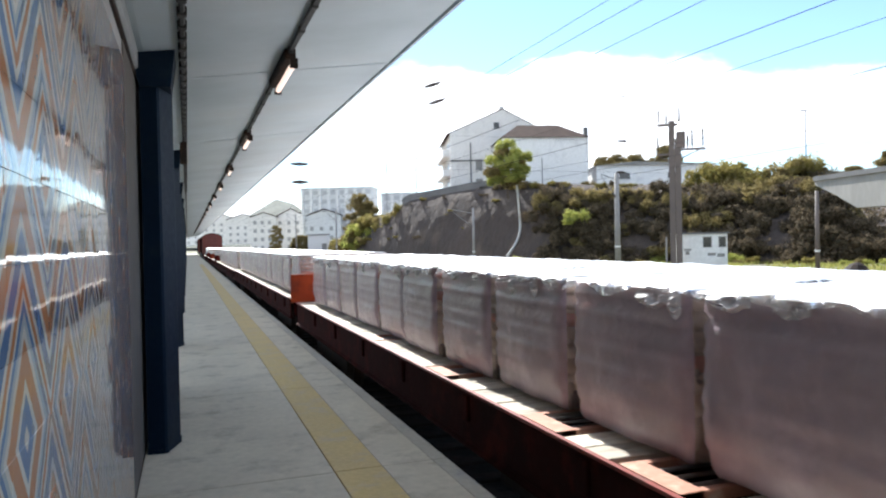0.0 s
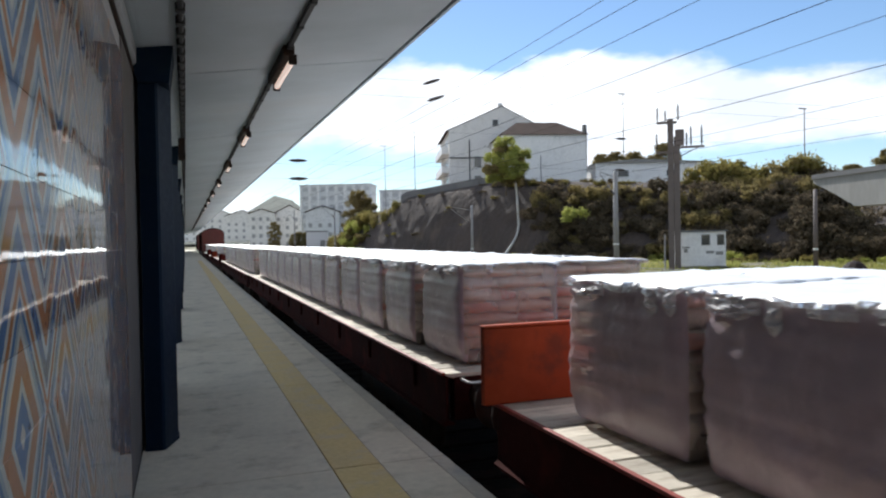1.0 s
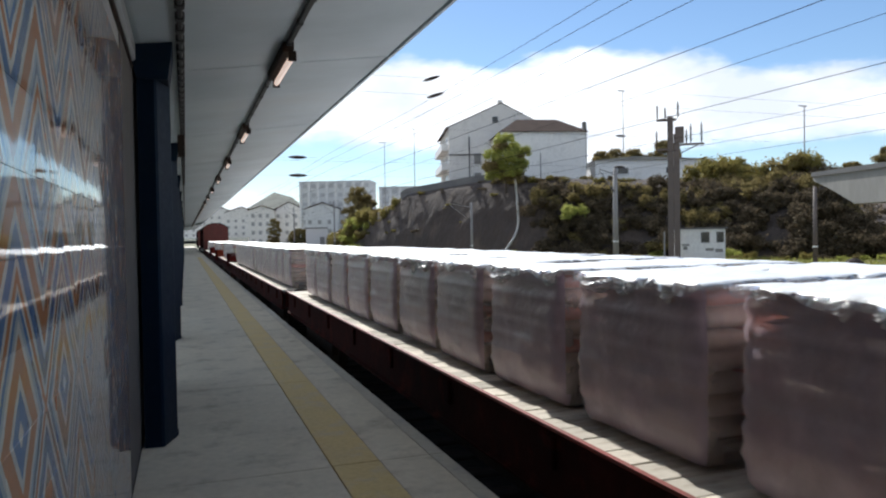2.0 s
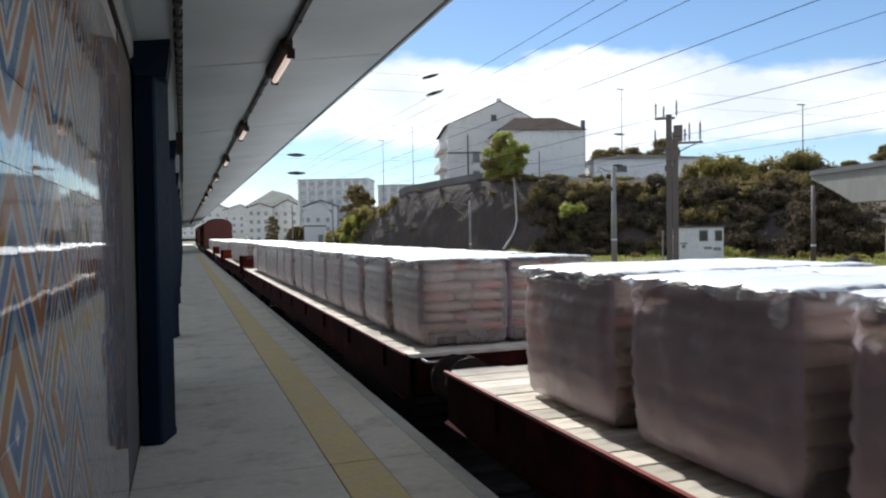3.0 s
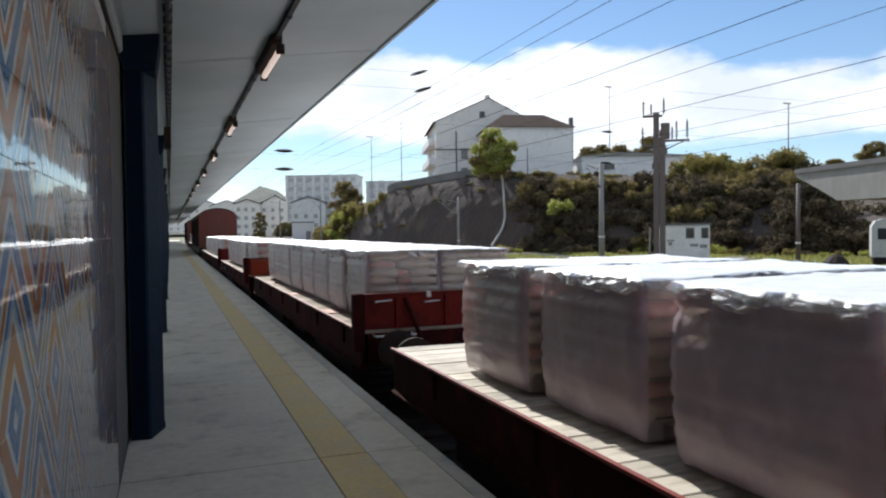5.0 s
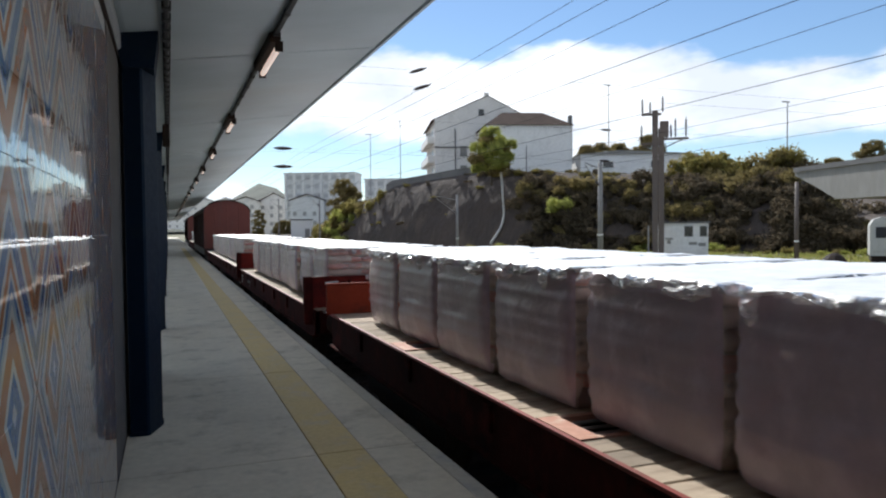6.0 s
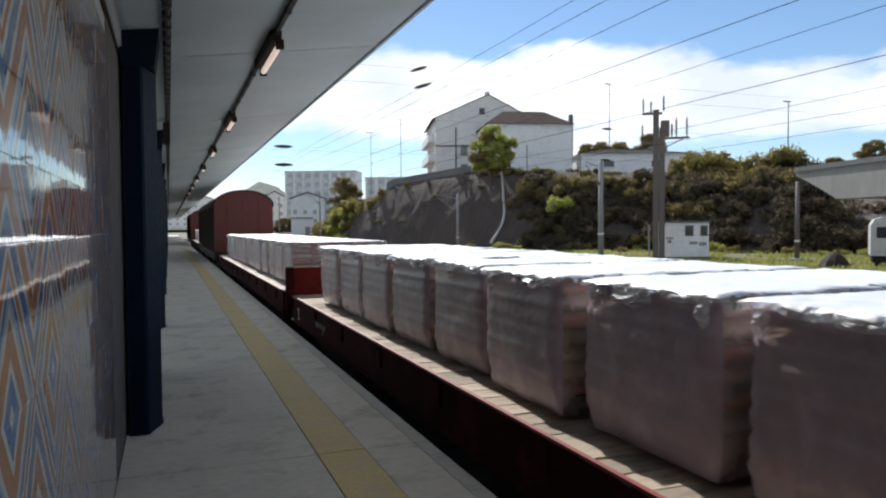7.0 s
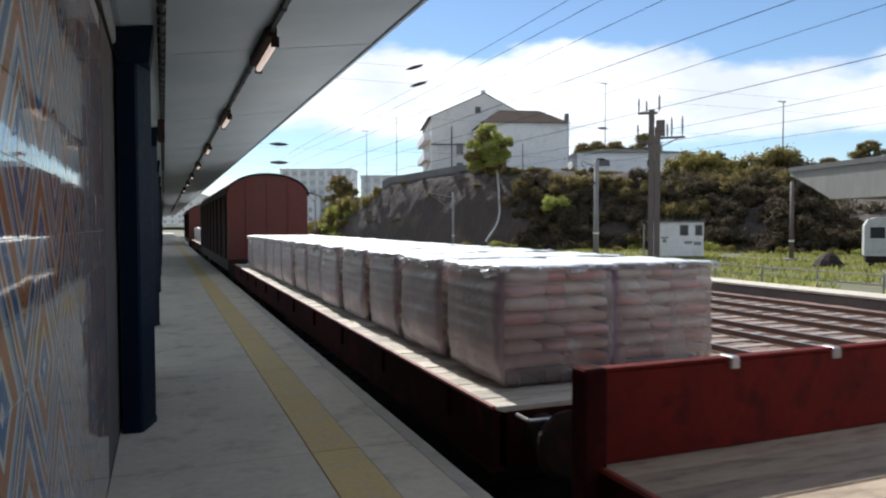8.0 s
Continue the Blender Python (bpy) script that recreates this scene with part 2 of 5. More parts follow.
def tile_material(name, polish, spec, fade):
    """Glazed tile: blue and orange zigzag bands with white borders, on the wall's own y and z."""
    n = Nodes(name)
    sep = n.add("ShaderNodeSeparateXYZ")
    geo = n.add("ShaderNodeNewGeometry")
    n.link(geo.outputs["Position"], sep.inputs[0])
    wob = n.math("MULTIPLY", n.math("SUBTRACT", n.noise(9, 2, 0.5, (1, 1, 1), "Object"), 0.5), 0.02)
    y, z = n.math("ADD", sep.outputs["Y"], wob), sep.outputs["Z"]
    zig = n.math("PINGPONG", n.math("DIVIDE", y, 0.3135), 1.0)
    zag = n.math("PINGPONG", n.math("DIVIDE", z, 0.627), 1.0)
    a = n.math("FRACT", n.math("ADD", n.math("MULTIPLY", zig, 0.95), n.math("MULTIPLY", zag, 1.6)))
    white, blue, orange, pale = (0.60, 0.575, 0.50), (0.04, 0.145, 0.33), (0.46, 0.155, 0.035), (0.34, 0.40, 0.43)
    ramp = n.t.nodes.new("ShaderNodeValToRGB")
    cr = ramp.color_ramp
    cr.interpolation = "CONSTANT"
    stops = ((0.0, white), (0.08, blue), (0.27, white), (0.36, orange), (0.60, white), (0.68, pale), (0.76, blue), (0.84, white), (0.90, orange))
    cr.elements[0].color = (*stops[0][1], 1)
    cr.elements[1].position, cr.elements[1].color = stops[1][0], (*stops[1][1], 1)
    for p, c in stops[2:]:
        cr.elements.new(p).color = (*c, 1)
    n.link(a, ramp.inputs[0])
    info = n.add("ShaderNodeObjectInfo")
    soft = n.noise(30, 4)
    col = n.mix(n.math("MULTIPLY", soft, 0.35), ramp.outputs[0], (0.36, 0.33, 0.28))
    col = n.mix(n.math("MULTIPLY_ADD", info.outputs["Random"], 0.18, fade), col, (0.17, 0.16, 0.145))
    return n.done(col, n.math("MULTIPLY_ADD", soft, 0.05, polish), n.noise(5, 2), 0.0006, spec=spec)


tile_glaze = tile_material("glazed zigzag tile", 0.025, 0.33, 0.0)


def bag_material():
    n = Nodes("paper cement bag")
    info, sep = n.add("ShaderNodeObjectInfo"), n.add("ShaderNodeSeparateXYZ")
    n.link(n.co.outputs["Object"], sep.inputs[0])
    f = n.noise(14, 5)
    col = n.mix(f, (0.74, 0.60, 0.45), (0.63, 0.50, 0.37))
    inside = n.math("MULTIPLY", n.math("GREATER_THAN", sep.outputs["X"], 0.10), n.math("LESS_THAN", sep.outputs["X"], 0.27))
    inside = n.math("MULTIPLY", inside, n.math("LESS_THAN", n.math("ABSOLUTE", sep.outputs["Z"]), 0.045))
    inside = n.math("MULTIPLY", inside, n.math("GREATER_THAN", info.outputs["Random"], 0.5))
    col = n.mix(n.math("MULTIPLY", inside, 0.7), col, (0.72, 0.085, 0.045))
    col = n.mix(n.math("MULTIPLY", info.outputs["Random"], 0.25), col, (0.50, 0.37, 0.27))
    return n.done(col, 0.85, f, 0.004)


bag_paper = bag_material()


def film_material(name, cover, tint, rough, depth, gloss=1.0, lit_through=0.0):
    """Clear plastic film: mostly see-through, milky in the creases, with a clear gloss on top."""
    n = Nodes(name)
    w = n.noise(5.0, 6, 0.6, (1, 1, 0.6))
    ridge = n.math("ABSOLUTE", n.math("SUBTRACT", n.noise(8.0, 3, 0.5, (1, 1, 0.5)), 0.5))
    fine = n.noise(26, 4, 0.6, (1, 1, 0.35))
    info = n.add("ShaderNodeObjectInfo")
    height = n.math("ADD", n.math("MULTIPLY_ADD", fine, 0.12, w), n.math("MULTIPLY", ridge, -1.2))
    n.done(tint, 0.45, height, depth)
    bump = n.b.inputs["Normal"].links[0].from_socket
    tr = n.add("ShaderNodeBsdfTransparent", Color=(0.96, 0.96, 0.97, 1))
    milky = n.add("ShaderNodeMixShader")
    k = n.math("MULTIPLY_ADD", n.step(w, 0.45, 0.8), 0.22, cover)
    k = n.math("MULTIPLY_ADD", info.outputs["Random"], 0.08, k)
    n.link(k, milky.inputs["Fac"])
    n.link(tr.outputs[0], milky.inputs[1])
    if lit_through:
        back, both = n.add("ShaderNodeBsdfTranslucent", Color=(0.9, 0.9, 0.9, 1)), n.add("ShaderNodeMixShader", Fac=lit_through)
        n.link(bump, back.inputs["Normal"])
        n.link(n.b.outputs[0], both.inputs[1])
        n.link(back.outputs[0], both.inputs[2])
        n.link(both.outputs[0], milky.inputs[2])
    else:
        n.link(n.b.outputs[0], milky.inputs[2])
    shine = n.add("ShaderNodeBsdfGlossy", Roughness=rough, Color=(1, 1, 1, 1))
    n.link(bump, shine.inputs["Normal"])
    fr = n.add("ShaderNodeFresnel", IOR=1.5)
    n.link(bump, fr.inputs["Normal"])
    mx = n.add("ShaderNodeMixShader")
    n.link(n.math("MULTIPLY", fr.outputs[0], gloss), mx.inputs["Fac"])
    n.link(milky.outputs[0], mx.inputs[1])
    n.link(shine.outputs[0], mx.inputs[2])
    n.link(mx.outputs[0], n.t.nodes["Material Output"].inputs["Surface"])
    return n.m


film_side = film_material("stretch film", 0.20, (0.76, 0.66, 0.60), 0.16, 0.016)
# denser mauve film: the shade of the load sides is put into its tint
film_shade = film_material("stretch film with side shade", 0.56, (0.52, 0.41, 0.465), 0.20, 0.020, 0.6)
film_fold = film_material("milky film fold", 0.34, (0.97, 0.97, 0.98), 0.08, 0.004, 1.4)
film_flap = film_material("crumpled film flap", 0.14, (0.80, 0.80, 0.82), 0.05, 0.12, 1.6, 0.7)
film_top = film_material("top sheet film", 0.88, (0.76, 0.77, 0.78), 0.3, 0.015, 0.2)


def lamp_material():
    n = Nodes("lit tube")
    n.b.inputs["Emission Color"].default_value = (1, 0.74, 0.60, 1)
    n.b.inputs["Emission Strength"].default_value = 0.45
    return n.done((0.8, 0.74, 0.70), 0.4)


tube_glow = lamp_material()

# ---------- mesh helpers ----------


def mesh_of(name, bm, material, smooth=False, outward=True):
    me = bpy.data.meshes.new(name)
    if outward:
        bmesh.ops.recalc_face_normals(bm, faces=bm.faces)
    bm.to_mesh(me)
    bm.free()
    me.materials.append(material)
    if smooth:
        for p in me.polygons:
            p.use_smooth = True
    return me


def part(name, bm, material, parent=None, label="", smooth=False, at=None):
    me = bm if isinstance(bm, bpy.types.Mesh) else mesh_of(name, bm, material, smooth)
    ob = new(name, me)
    ob.parent = parent
    if at is not None:
        ob.matrix_basis = at
    return tagged(ob, label)


def box(bm, x0, x1, y0, y1, z0, z1, m=None):
    vs = [bm.verts.new((x, y, z)) for z in (z0, z1) for x, y in ((x0, y0), (x1, y0), (x1, y1), (x0, y1))]
    if m is not None:
        for v in vs:
            v.co = m @ v.co
    for f in ((3, 2, 1, 0), (4, 5, 6, 7), (0, 1, 5, 4), (1, 2, 6, 5), (2, 3, 7, 6), (3, 0, 4, 7)):
        bm.faces.new([vs[i] for i in f])
    return bm


def boxes(*rows):
    bm = bmesh.new()
    for r in rows:
        box(bm, *r)
    return bm


def soft_box(x0, x1, y0, y1, z0, z1, r=0.01, seg=1):
    bm = boxes((x0, x1, y0, y1, z0, z1))
    bmesh.ops.bevel(bm, geom=list(bm.edges), offset=r, segments=seg, affect="EDGES")
    return bm


def rod(bm, a, b, r, n=8, r2=None):
    a, b = Vector(a), Vector(b)
    q = (b - a).to_track_quat("Z", "Y")
    rings = []
    for p, rr in ((a, r), (b, r if r2 is None else r2)):
        rings.append([bm.verts.new(p + q @ Vector((rr * math.cos(2 * math.pi * i / n), rr * math.sin(2 * math.pi * i / n), 0))) for i in range(n)])
    for i in range(n):
        j = (i + 1) % n
        bm.faces.new((rings[0][i], rings[0][j], rings[1][j], rings[1][i]))
    bm.faces.new(rings[0][::-1])
    bm.faces.new(rings[1])
    return bm


def rods(*rows):
    bm = bmesh.new()
    for r in rows:
        rod(bm, *r)
    return bm


def prism(outline, a, b, axis="y"):
    """A closed outline pushed from a to b along an axis; the outline holds the other two coordinates."""
    bm = bmesh.new()
    put = {"x": lambda u, v, w: (w, u, v), "y": lambda u, v, w: (u, w, v), "z": lambda u, v, w: (u, v, w)}[axis]
    r0, r1 = ([bm.verts.new(put(u, v, w)) for u, v in outline] for w in (a, b))
    k = len(outline)
    for i in range(k):
        j = (i + 1) % k
        bm.faces.new((r0[i], r0[j], r1[j], r1[i]))
    bm.faces.new(r0[::-1])
    bm.faces.new(r1)
    return bm


def spindle(bm, a, b, profile, n=8):
    """A turned shape along a-b; profile: rows of (share of the way, radius)."""
    a, b = Vector(a), Vector(b)
    q = (b - a).to_track_quat("Z", "Y")
    rings = [[bm.verts.new(a.lerp(b, s) + q @ Vector((r * math.cos(2 * math.pi * i / n), r * math.sin(2 * math.pi * i / n), 0))) for i in range(n)] for s, r in profile]
    for g, h in zip(rings, rings[1:]):
        for i in range(n):
            bm.faces.new((g[i], g[(i + 1) % n], h[(i + 1) % n], h[i]))
    bm.faces.new(rings[0][::-1])
    bm.faces.new(rings[-1])
    return bm


def thing(name, m, label, category, group="", kind=""):
    ob = tagged(new(name), label, category, group, kind)
    ob.matrix_basis = m
    ob.empty_display_size = 0.2
    return ob


TRAIN = []  # things that ride along, with their place when the clip starts

# ---------- ground and tracks ----------
CX = 3.36  # middle of the train's track


def make_ground():
    bm = bmesh.new()
    xs = [-400, -120, -30, 1.0, 24, 40, 60, 100, 200, 500, 1500]
    ys = [-300, -60, -15, 0, 20, 40, 60, 90, 130, 200, 400, 900, 2500]
    g = [[bm.verts.new((x, y, -0.95)) for x in xs] for y in ys]
    for a, b in zip(g, g[1:]):
        for i in range(len(xs) - 1):
            bm.faces.new((a[i], a[i + 1], b[i + 1], b[i]))
    tagged(part("ground", bm, earth), "dry earth and grass ground around the station", "ground", kind="structure")
    # ballast bed with uneven stones
    bm = bmesh.new()
    nx, ny = 58, 220
    v = [[bm.verts.new((4.75 + 15.1 * i / nx, -12 + 182 * (j / ny) ** 1.7, -0.88 + 0.035 * noise.noise(Vector((i * 1.3, j * 2.1, 0))))) for i in range(nx + 1)] for j in range(ny + 1)]
    for a, b in zip(v, v[1:]):
        for i in range(nx):
            bm.faces.new((a[i], a[i + 1], b[i + 1], b[i]))
    tagged(part("ballast_bed", bm, ballast), "rust-stained crushed stone ballast between the rails", "ballast", kind="structure")
    # bed under the train, darkened in colour to stand for shade
    tagged(part("ballast_bed", boxes((1.82, 4.75, -14, 170, -0.95, -0.885)), shaded_ballast), "ballast under the moving train, its shade put into the black colour", "ballast", kind="structure")
    # loose stones lying on the bed
    bm = bmesh.new()
    rnd = random.Random(4)
    for _ in range(5200):
        x, y = rnd.uniform(4.7, 19.4), 3 + 32 * rnd.random() ** 1.4
        s = rnd.uniform(0.018, 0.034)
        vs = [bm.verts.new((x + s * dx * rnd.uniform(0.7, 1.3), y + s * dy * rnd.uniform(0.7, 1.3), -0.87 + s * dz * rnd.uniform(0.6, 1.1))) for dx, dy, dz in ((-1, 0, 0), (1, 0, 0), (0, -1, 0), (0, 1, 0), (0, 0, 1))]
        for f in ((0, 2, 4), (2, 1, 4), (1, 3, 4), (3, 0, 4)):
            bm.faces.new([vs[i] for i in f])
    tagged(part("ballast_stones", bm, ballast), "loose brown ballast stones on the track bed", "stones", kind="stuff")


def make_track(x, sleepers):
    tr = thing("railway_track", pose(x, 0, 0), "railway track with rusty rails on concrete sleepers", "track", "station tracks", "structure")
    for s in (-1, 1):
        prof = [(-0.07, -0.87), (0.07, -0.87), (0.07, -0.855), (0.012, -0.835), (0.012, -0.76), (0.035, -0.75), (0.035, -0.722), (-0.035, -0.722), (-0.035, -0.75), (-0.012, -0.76), (-0.012, -0.835), (-0.07, -0.855)]
        rail = part("rail", prism([(s * 0.86 + u, v) for u, v in prof], -12, 170), rail_steel, tr)
        part("railhead", boxes((s * 0.86 - 0.03, s * 0.86 + 0.03, -12, 170, -0.722, -0.717)), rail_top, rail, "bright worn running surface")
    me = mesh_of("sleeper", soft_box(-1.3, 1.3, -0.12, 0.12, -0.96, -0.853, 0.015), sleepers)
    for k in range(75):
        part("sleeper", me, None, tr, at=pose(0, -6 + 0.62 * k, 0.002 * (k % 3)))


make_ground()
# sleepers here share the bed's shade-dark colour
make_track(CX, shaded_ballast)
for gx in (7.7, 11.1, 13.9, 17.05):
    make_track(gx, sleeper_mat)


def make_far_platform():
    ob = thing("pavement_far_platform", pose(0, 0, 0), "low concrete island platform across the tracks", "platform", kind="structure")
    part("wall", prism([(19.6, -0.95), (19.6, -0.62), (19.66, -0.572), (20.85, -0.572), (20.85, -0.95)], -12, 46), grimy_face, ob, "grimy dark platform face")
    part("edge_slab", boxes((19.53, 20.1, -12, 46, -0.569, -0.50)), concrete, ob, "pale platform edge slab")
    part("slab", boxes((20.104, 20.85, -12, 46, -0.569, -0.508)), concrete, ob)


make_far_platform()


def verge_z(x):
    return -0.53 - 0.41 * min(1.0, max(0.0, (x - 20.85) / 5.0)) ** 0.8


def make_verge():
    bm = bmesh.new()
    xs = [20.855 + 0.5 * i for i in range(11)]
    g = [[bm.verts.new((x, -12 + 1.5 * j, verge_z(x) + (0.03 * noise.noise(Vector((x, j * 1.1, 0))) if 0 < i < 10 else 0))) for i, x in enumerate(xs)] for j in range(39)]
    for a, b in zip(g, g[1:]):
        for i in range(10):
            bm.faces.new((a[i], a[i + 1], b[i + 1], b[i]))
    tagged(part("ground_verge", bm, earth, smooth=True), "sloping grass verge behind the far platform", "ground", kind="structure")


make_verge()

# ---------- near platform ----------
EDGE = 1.87


def make_platform():
    pf = thing("pavement_platform", pose(0, 0, 0), "shaded grey concrete station platform with joints and stains", "platform", kind="structure")
    part("body", boxes((-4.0, EDGE - 0.03, -60, 168, -0.95, -0.055)), bridge_concrete, pf, "platform body under the slabs")
    # slabs with recessed joints
    ys = [-14 + 3.2 * k for k in range(26)]
    for k, y in enumerate(ys):
        a, b = y, y + 3.19
        bm = soft_box(-4.0, 0.985, a, b, -0.05, -0.0005 * (k % 2), 0.004)
        part("slab", bm, concrete, pf)
        part("slab", soft_box(1.352, EDGE - 0.121, a, b, -0.05, 0.0, 0.004), concrete, pf)
        part("slab", soft_box(EDGE - 0.12, EDGE, a, b, -0.14, 0.0, 0.003), kerb_stone, pf, "rounded platform edge stone")
        part("warning_strip", soft_box(0.99, 1.348, a + 0.002, b - 0.002, -0.05, 0.003, 0.003), yellow_paint, pf, "worn yellow painted safety strip")
    part("slab", boxes((-4.0, EDGE, ys[-1] + 3.2, 168, -0.05, 0.0)), concrete, pf)
    part("slab", boxes((-4.0, EDGE, -60, -14.01, -0.05, 0.0)), concrete, pf)


make_platform()

# ---------- tiled wall ----------
WX = -0.37
TILE_END = 5.07


def make_tiled_wall():
    w = thing("wall_tiled", pose(0, 0, 0), "station wall faced with glossy blue, orange and white zigzag tiles", "wall", kind="structure")
    part("core", boxes((-3.2, WX - 0.008, -40, 9.0, 0, 3.06)), plaster_grey, w, "plain wall behind the tiles")
    part("capping", boxes((-3.2, WX + 0.012, -40, 9.0, 3.062, 3.10)), dark_steel, w, "dark metal capping strip")
    part("base_strip", boxes((WX - 0.004, WX + 0.006, -9, 9.0, 0.0, 0.012)), dark_steel, w, "dark joint at the floor")
    part("end_panel", boxes((WX - 0.006, WX + 0.002, TILE_END + 0.004, 9.0, 0.014, 3.058)), panel_brown, w, "plain matt brown grey panel past the tiles")
    size = 0.209
    me = mesh_of("tile", soft_box(-0.006, 0.004, -size / 2 + 0.0005, size / 2 - 0.0005, -size / 2 + 0.0007, size / 2 - 0.0007, 0.0007), tile_glaze)
    rnd = random.Random(9)
    rest = bmesh.new()
    for r in range(14):
        for c in range(34):
            y, z = TILE_END - size * (c + 0.5), 0.20 + size * (r - 0.5)
            if z + size / 2 > 3.06:
                continue
            m = pose(WX + rnd.uniform(-0.0004, 0.0004), y, z, 0, rnd.uniform(-0.22, 0.22), rnd.uniform(-0.22, 0.22))
            if c < 21:
                part("tile", me, None, w, at=m)
            else:
                box(rest, -0.006, 0.004, -size / 2 + 0.001, size / 2 - 0.001, -size / 2 + 0.001, size / 2 - 0.001, m)
    tagged(part("tile_field", rest, tile_glaze, w), kind="stuff")
    return w


make_tiled_wall()

# ---------- canopy ----------


def soffit(x):
    return 3.32 + 0.14 * x if x > -0.3 else 3.278 + 0.25 * (-0.3 - x)


def make_canopy():
    xe = 2.08
    outline = [(-3.4, soffit(-3.4)), (-0.3, soffit(-0.3)), (xe - 0.02, soffit(xe - 0.02)), (xe, soffit(xe) + 0.02), (xe, soffit(xe) + 0.10), (-0.3, 3.50), (-3.4, 4.25)]
    ob = tagged(part("ceiling_canopy", prism(outline, -60, 150), canopy_paint), "smooth grey-blue painted canopy over the platform", "canopy", kind="structure")
    trim = part("trim_canopy_edge", boxes((xe + 0.002, xe + 0.03, -60, 150, soffit(xe) - 0.015, soffit(xe) + 0.13)), canopy_paint)
    tagged(trim, "thin grey edge strip along the canopy", "trim", kind="structure")
    for k in range(24):
        y = -2.1 + 4.7 * k
        seam = prism([(0.06, soffit(0.06) - 0.006), (xe, soffit(xe) - 0.006), (xe, soffit(xe) - 0.001), (0.06, soffit(0.06) - 0.001)], y, y + 0.035)
        tagged(part("trim_canopy_seam", seam, canopy_paint), "joint strip across the canopy soffit", "trim", kind="structure")
    beam = prism([(-0.60, 3.13), (-0.36, 3.13), (-0.34, 3.15), (-0.34, 3.274), (-0.60, 3.274)], -60, 150)
    tagged(part("beam_gutter", beam, beam_grey), "grey beam along the valley of the canopy", "beam", kind="structure")


make_canopy()


def make_column(y):
    c = thing("column", pose(-0.23, y, 0), "dark blue painted column carrying the canopy", "column", "platform columns", "structure")
    out = [(-0.11, 0.16), (0.02, 0.14), (0.04, 0.16), (0.135, 0.46), (0.135, 0.54), (0.06, 0.68), (-0.11, 0.70)]
    part("shaft", prism(out, 0.02, 3.13, "z"), blue_paint, c)
    part("foot", prism([(u * 1.06, v * 1.04 - 0.012) for u, v in out], 0.0, 0.035, "z"), blue_paint, c, "scuffed foot of the column")
    part("cap", prism([(-0.40, 3.104), (-0.14, 3.104), (-0.10, 3.0), (0.13, 3.0), (0.17, soffit(-0.06) - 0.002), (-0.07, soffit(-0.3) - 0.002), (-0.40, 3.25)], 0.12, 0.72), blue_paint, c, "dark bracket head under the canopy")


for k in range(14):
    make_column(6.09 + 6.4 * k)


def make_lamp(y):
    z = soffit(0.905)
    lp = thing("ceiling_lamp", pose(0.905, y, z), "slim fluorescent lamp on the canopy soffit", "lamp", "canopy lamps")
    part("body", soft_box(-0.05, 0.05, 0, 1.27, -0.09, 0.006, 0.012), dark_steel, lp, "dark lamp housing")
    t = part("tube", rods(((0.035, 0.06, -0.125), (0.035, 1.21, -0.125), 0.028, 10)), tube_glow, lp, "pale pink glowing tube", smooth=True)
    for s in (0.02, 1.21):
        part("end_cap", boxes((0.0, 0.07, s, s + 0.04, -0.165, -0.08)), dark_steel, lp)


def make_conduits():
    z = soffit(0.905)
    c = thing("cable_conduit", pose(0.905, 0, z), "black cable duct joining the lamps", "conduit")
    part("duct", boxes((-0.018, 0.018, -8, 118, -0.045, -0.002)), black_rubber, c)
    for k in range(24):
        y = 2.0 + 0.62 * k
        part("clip", soft_box(-0.026, 0.026, y, y + 0.05, -0.055, 0.004, 0.006), black_rubber, c)
    z = soffit(0.0)
    c = thing("cable_conduit", pose(0.0, 0, z), "black cable run with closely set clips", "conduit")
    part("duct", rods(((0, -8, -0.03), (0, 118, -0.03), 0.022, 6)), black_rubber, c)
    for k in range(64):
        y = 3.0 + 0.30 * k
        part("clip", soft_box(-0.034, 0.034, y, y + 0.085, -0.058, 0.004, 0.008), black_rubber, c)


for k in range(20):
    make_lamp(6.42 + 4.69 * k)
make_lamp(1.73)
make_conduits()


def make_speaker():
    s = thing("loudspeaker", pose(-0.02, 11.3, soffit(0) - 0.04), "small dark loudspeaker box hung under the canopy", "loudspeaker")
    part("body", soft_box(-0.05, 0.05, 0, 0.22, -0.34, -0.02, 0.012), dark_steel, s)
    part("grille", boxes((0.052, 0.058, 0.03, 0.19, -0.32, -0.06)), white_metal, s, "pale front grille")
    part("bracket", boxes((-0.015, 0.015, 0.08, 0.12, -0.02, 0.035)), dark_steel, s)


make_speaker()

# ---------- the train ----------


def ride(ob):
    TRAIN.append((ob, ob.matrix_basis.copy()))
    return ob


PLANK = {}


def wheelset(par, y):
    ax = part("axle", rods(((-0.85, y, -0.26), (0.85, y, -0.26), 0.07, 8)), dark_steel, par)
    for s in (-1, 1):
        bm = bmesh.new()
        spindle(bm, (s * 0.78, y, -0.26), (s * 0.93, y, -0.26), [(0, 0.49), (0.2, 0.49), (0.22, 0.46), (1, 0.455)], 20)
        part("wheel", bm, dark_steel, ax)


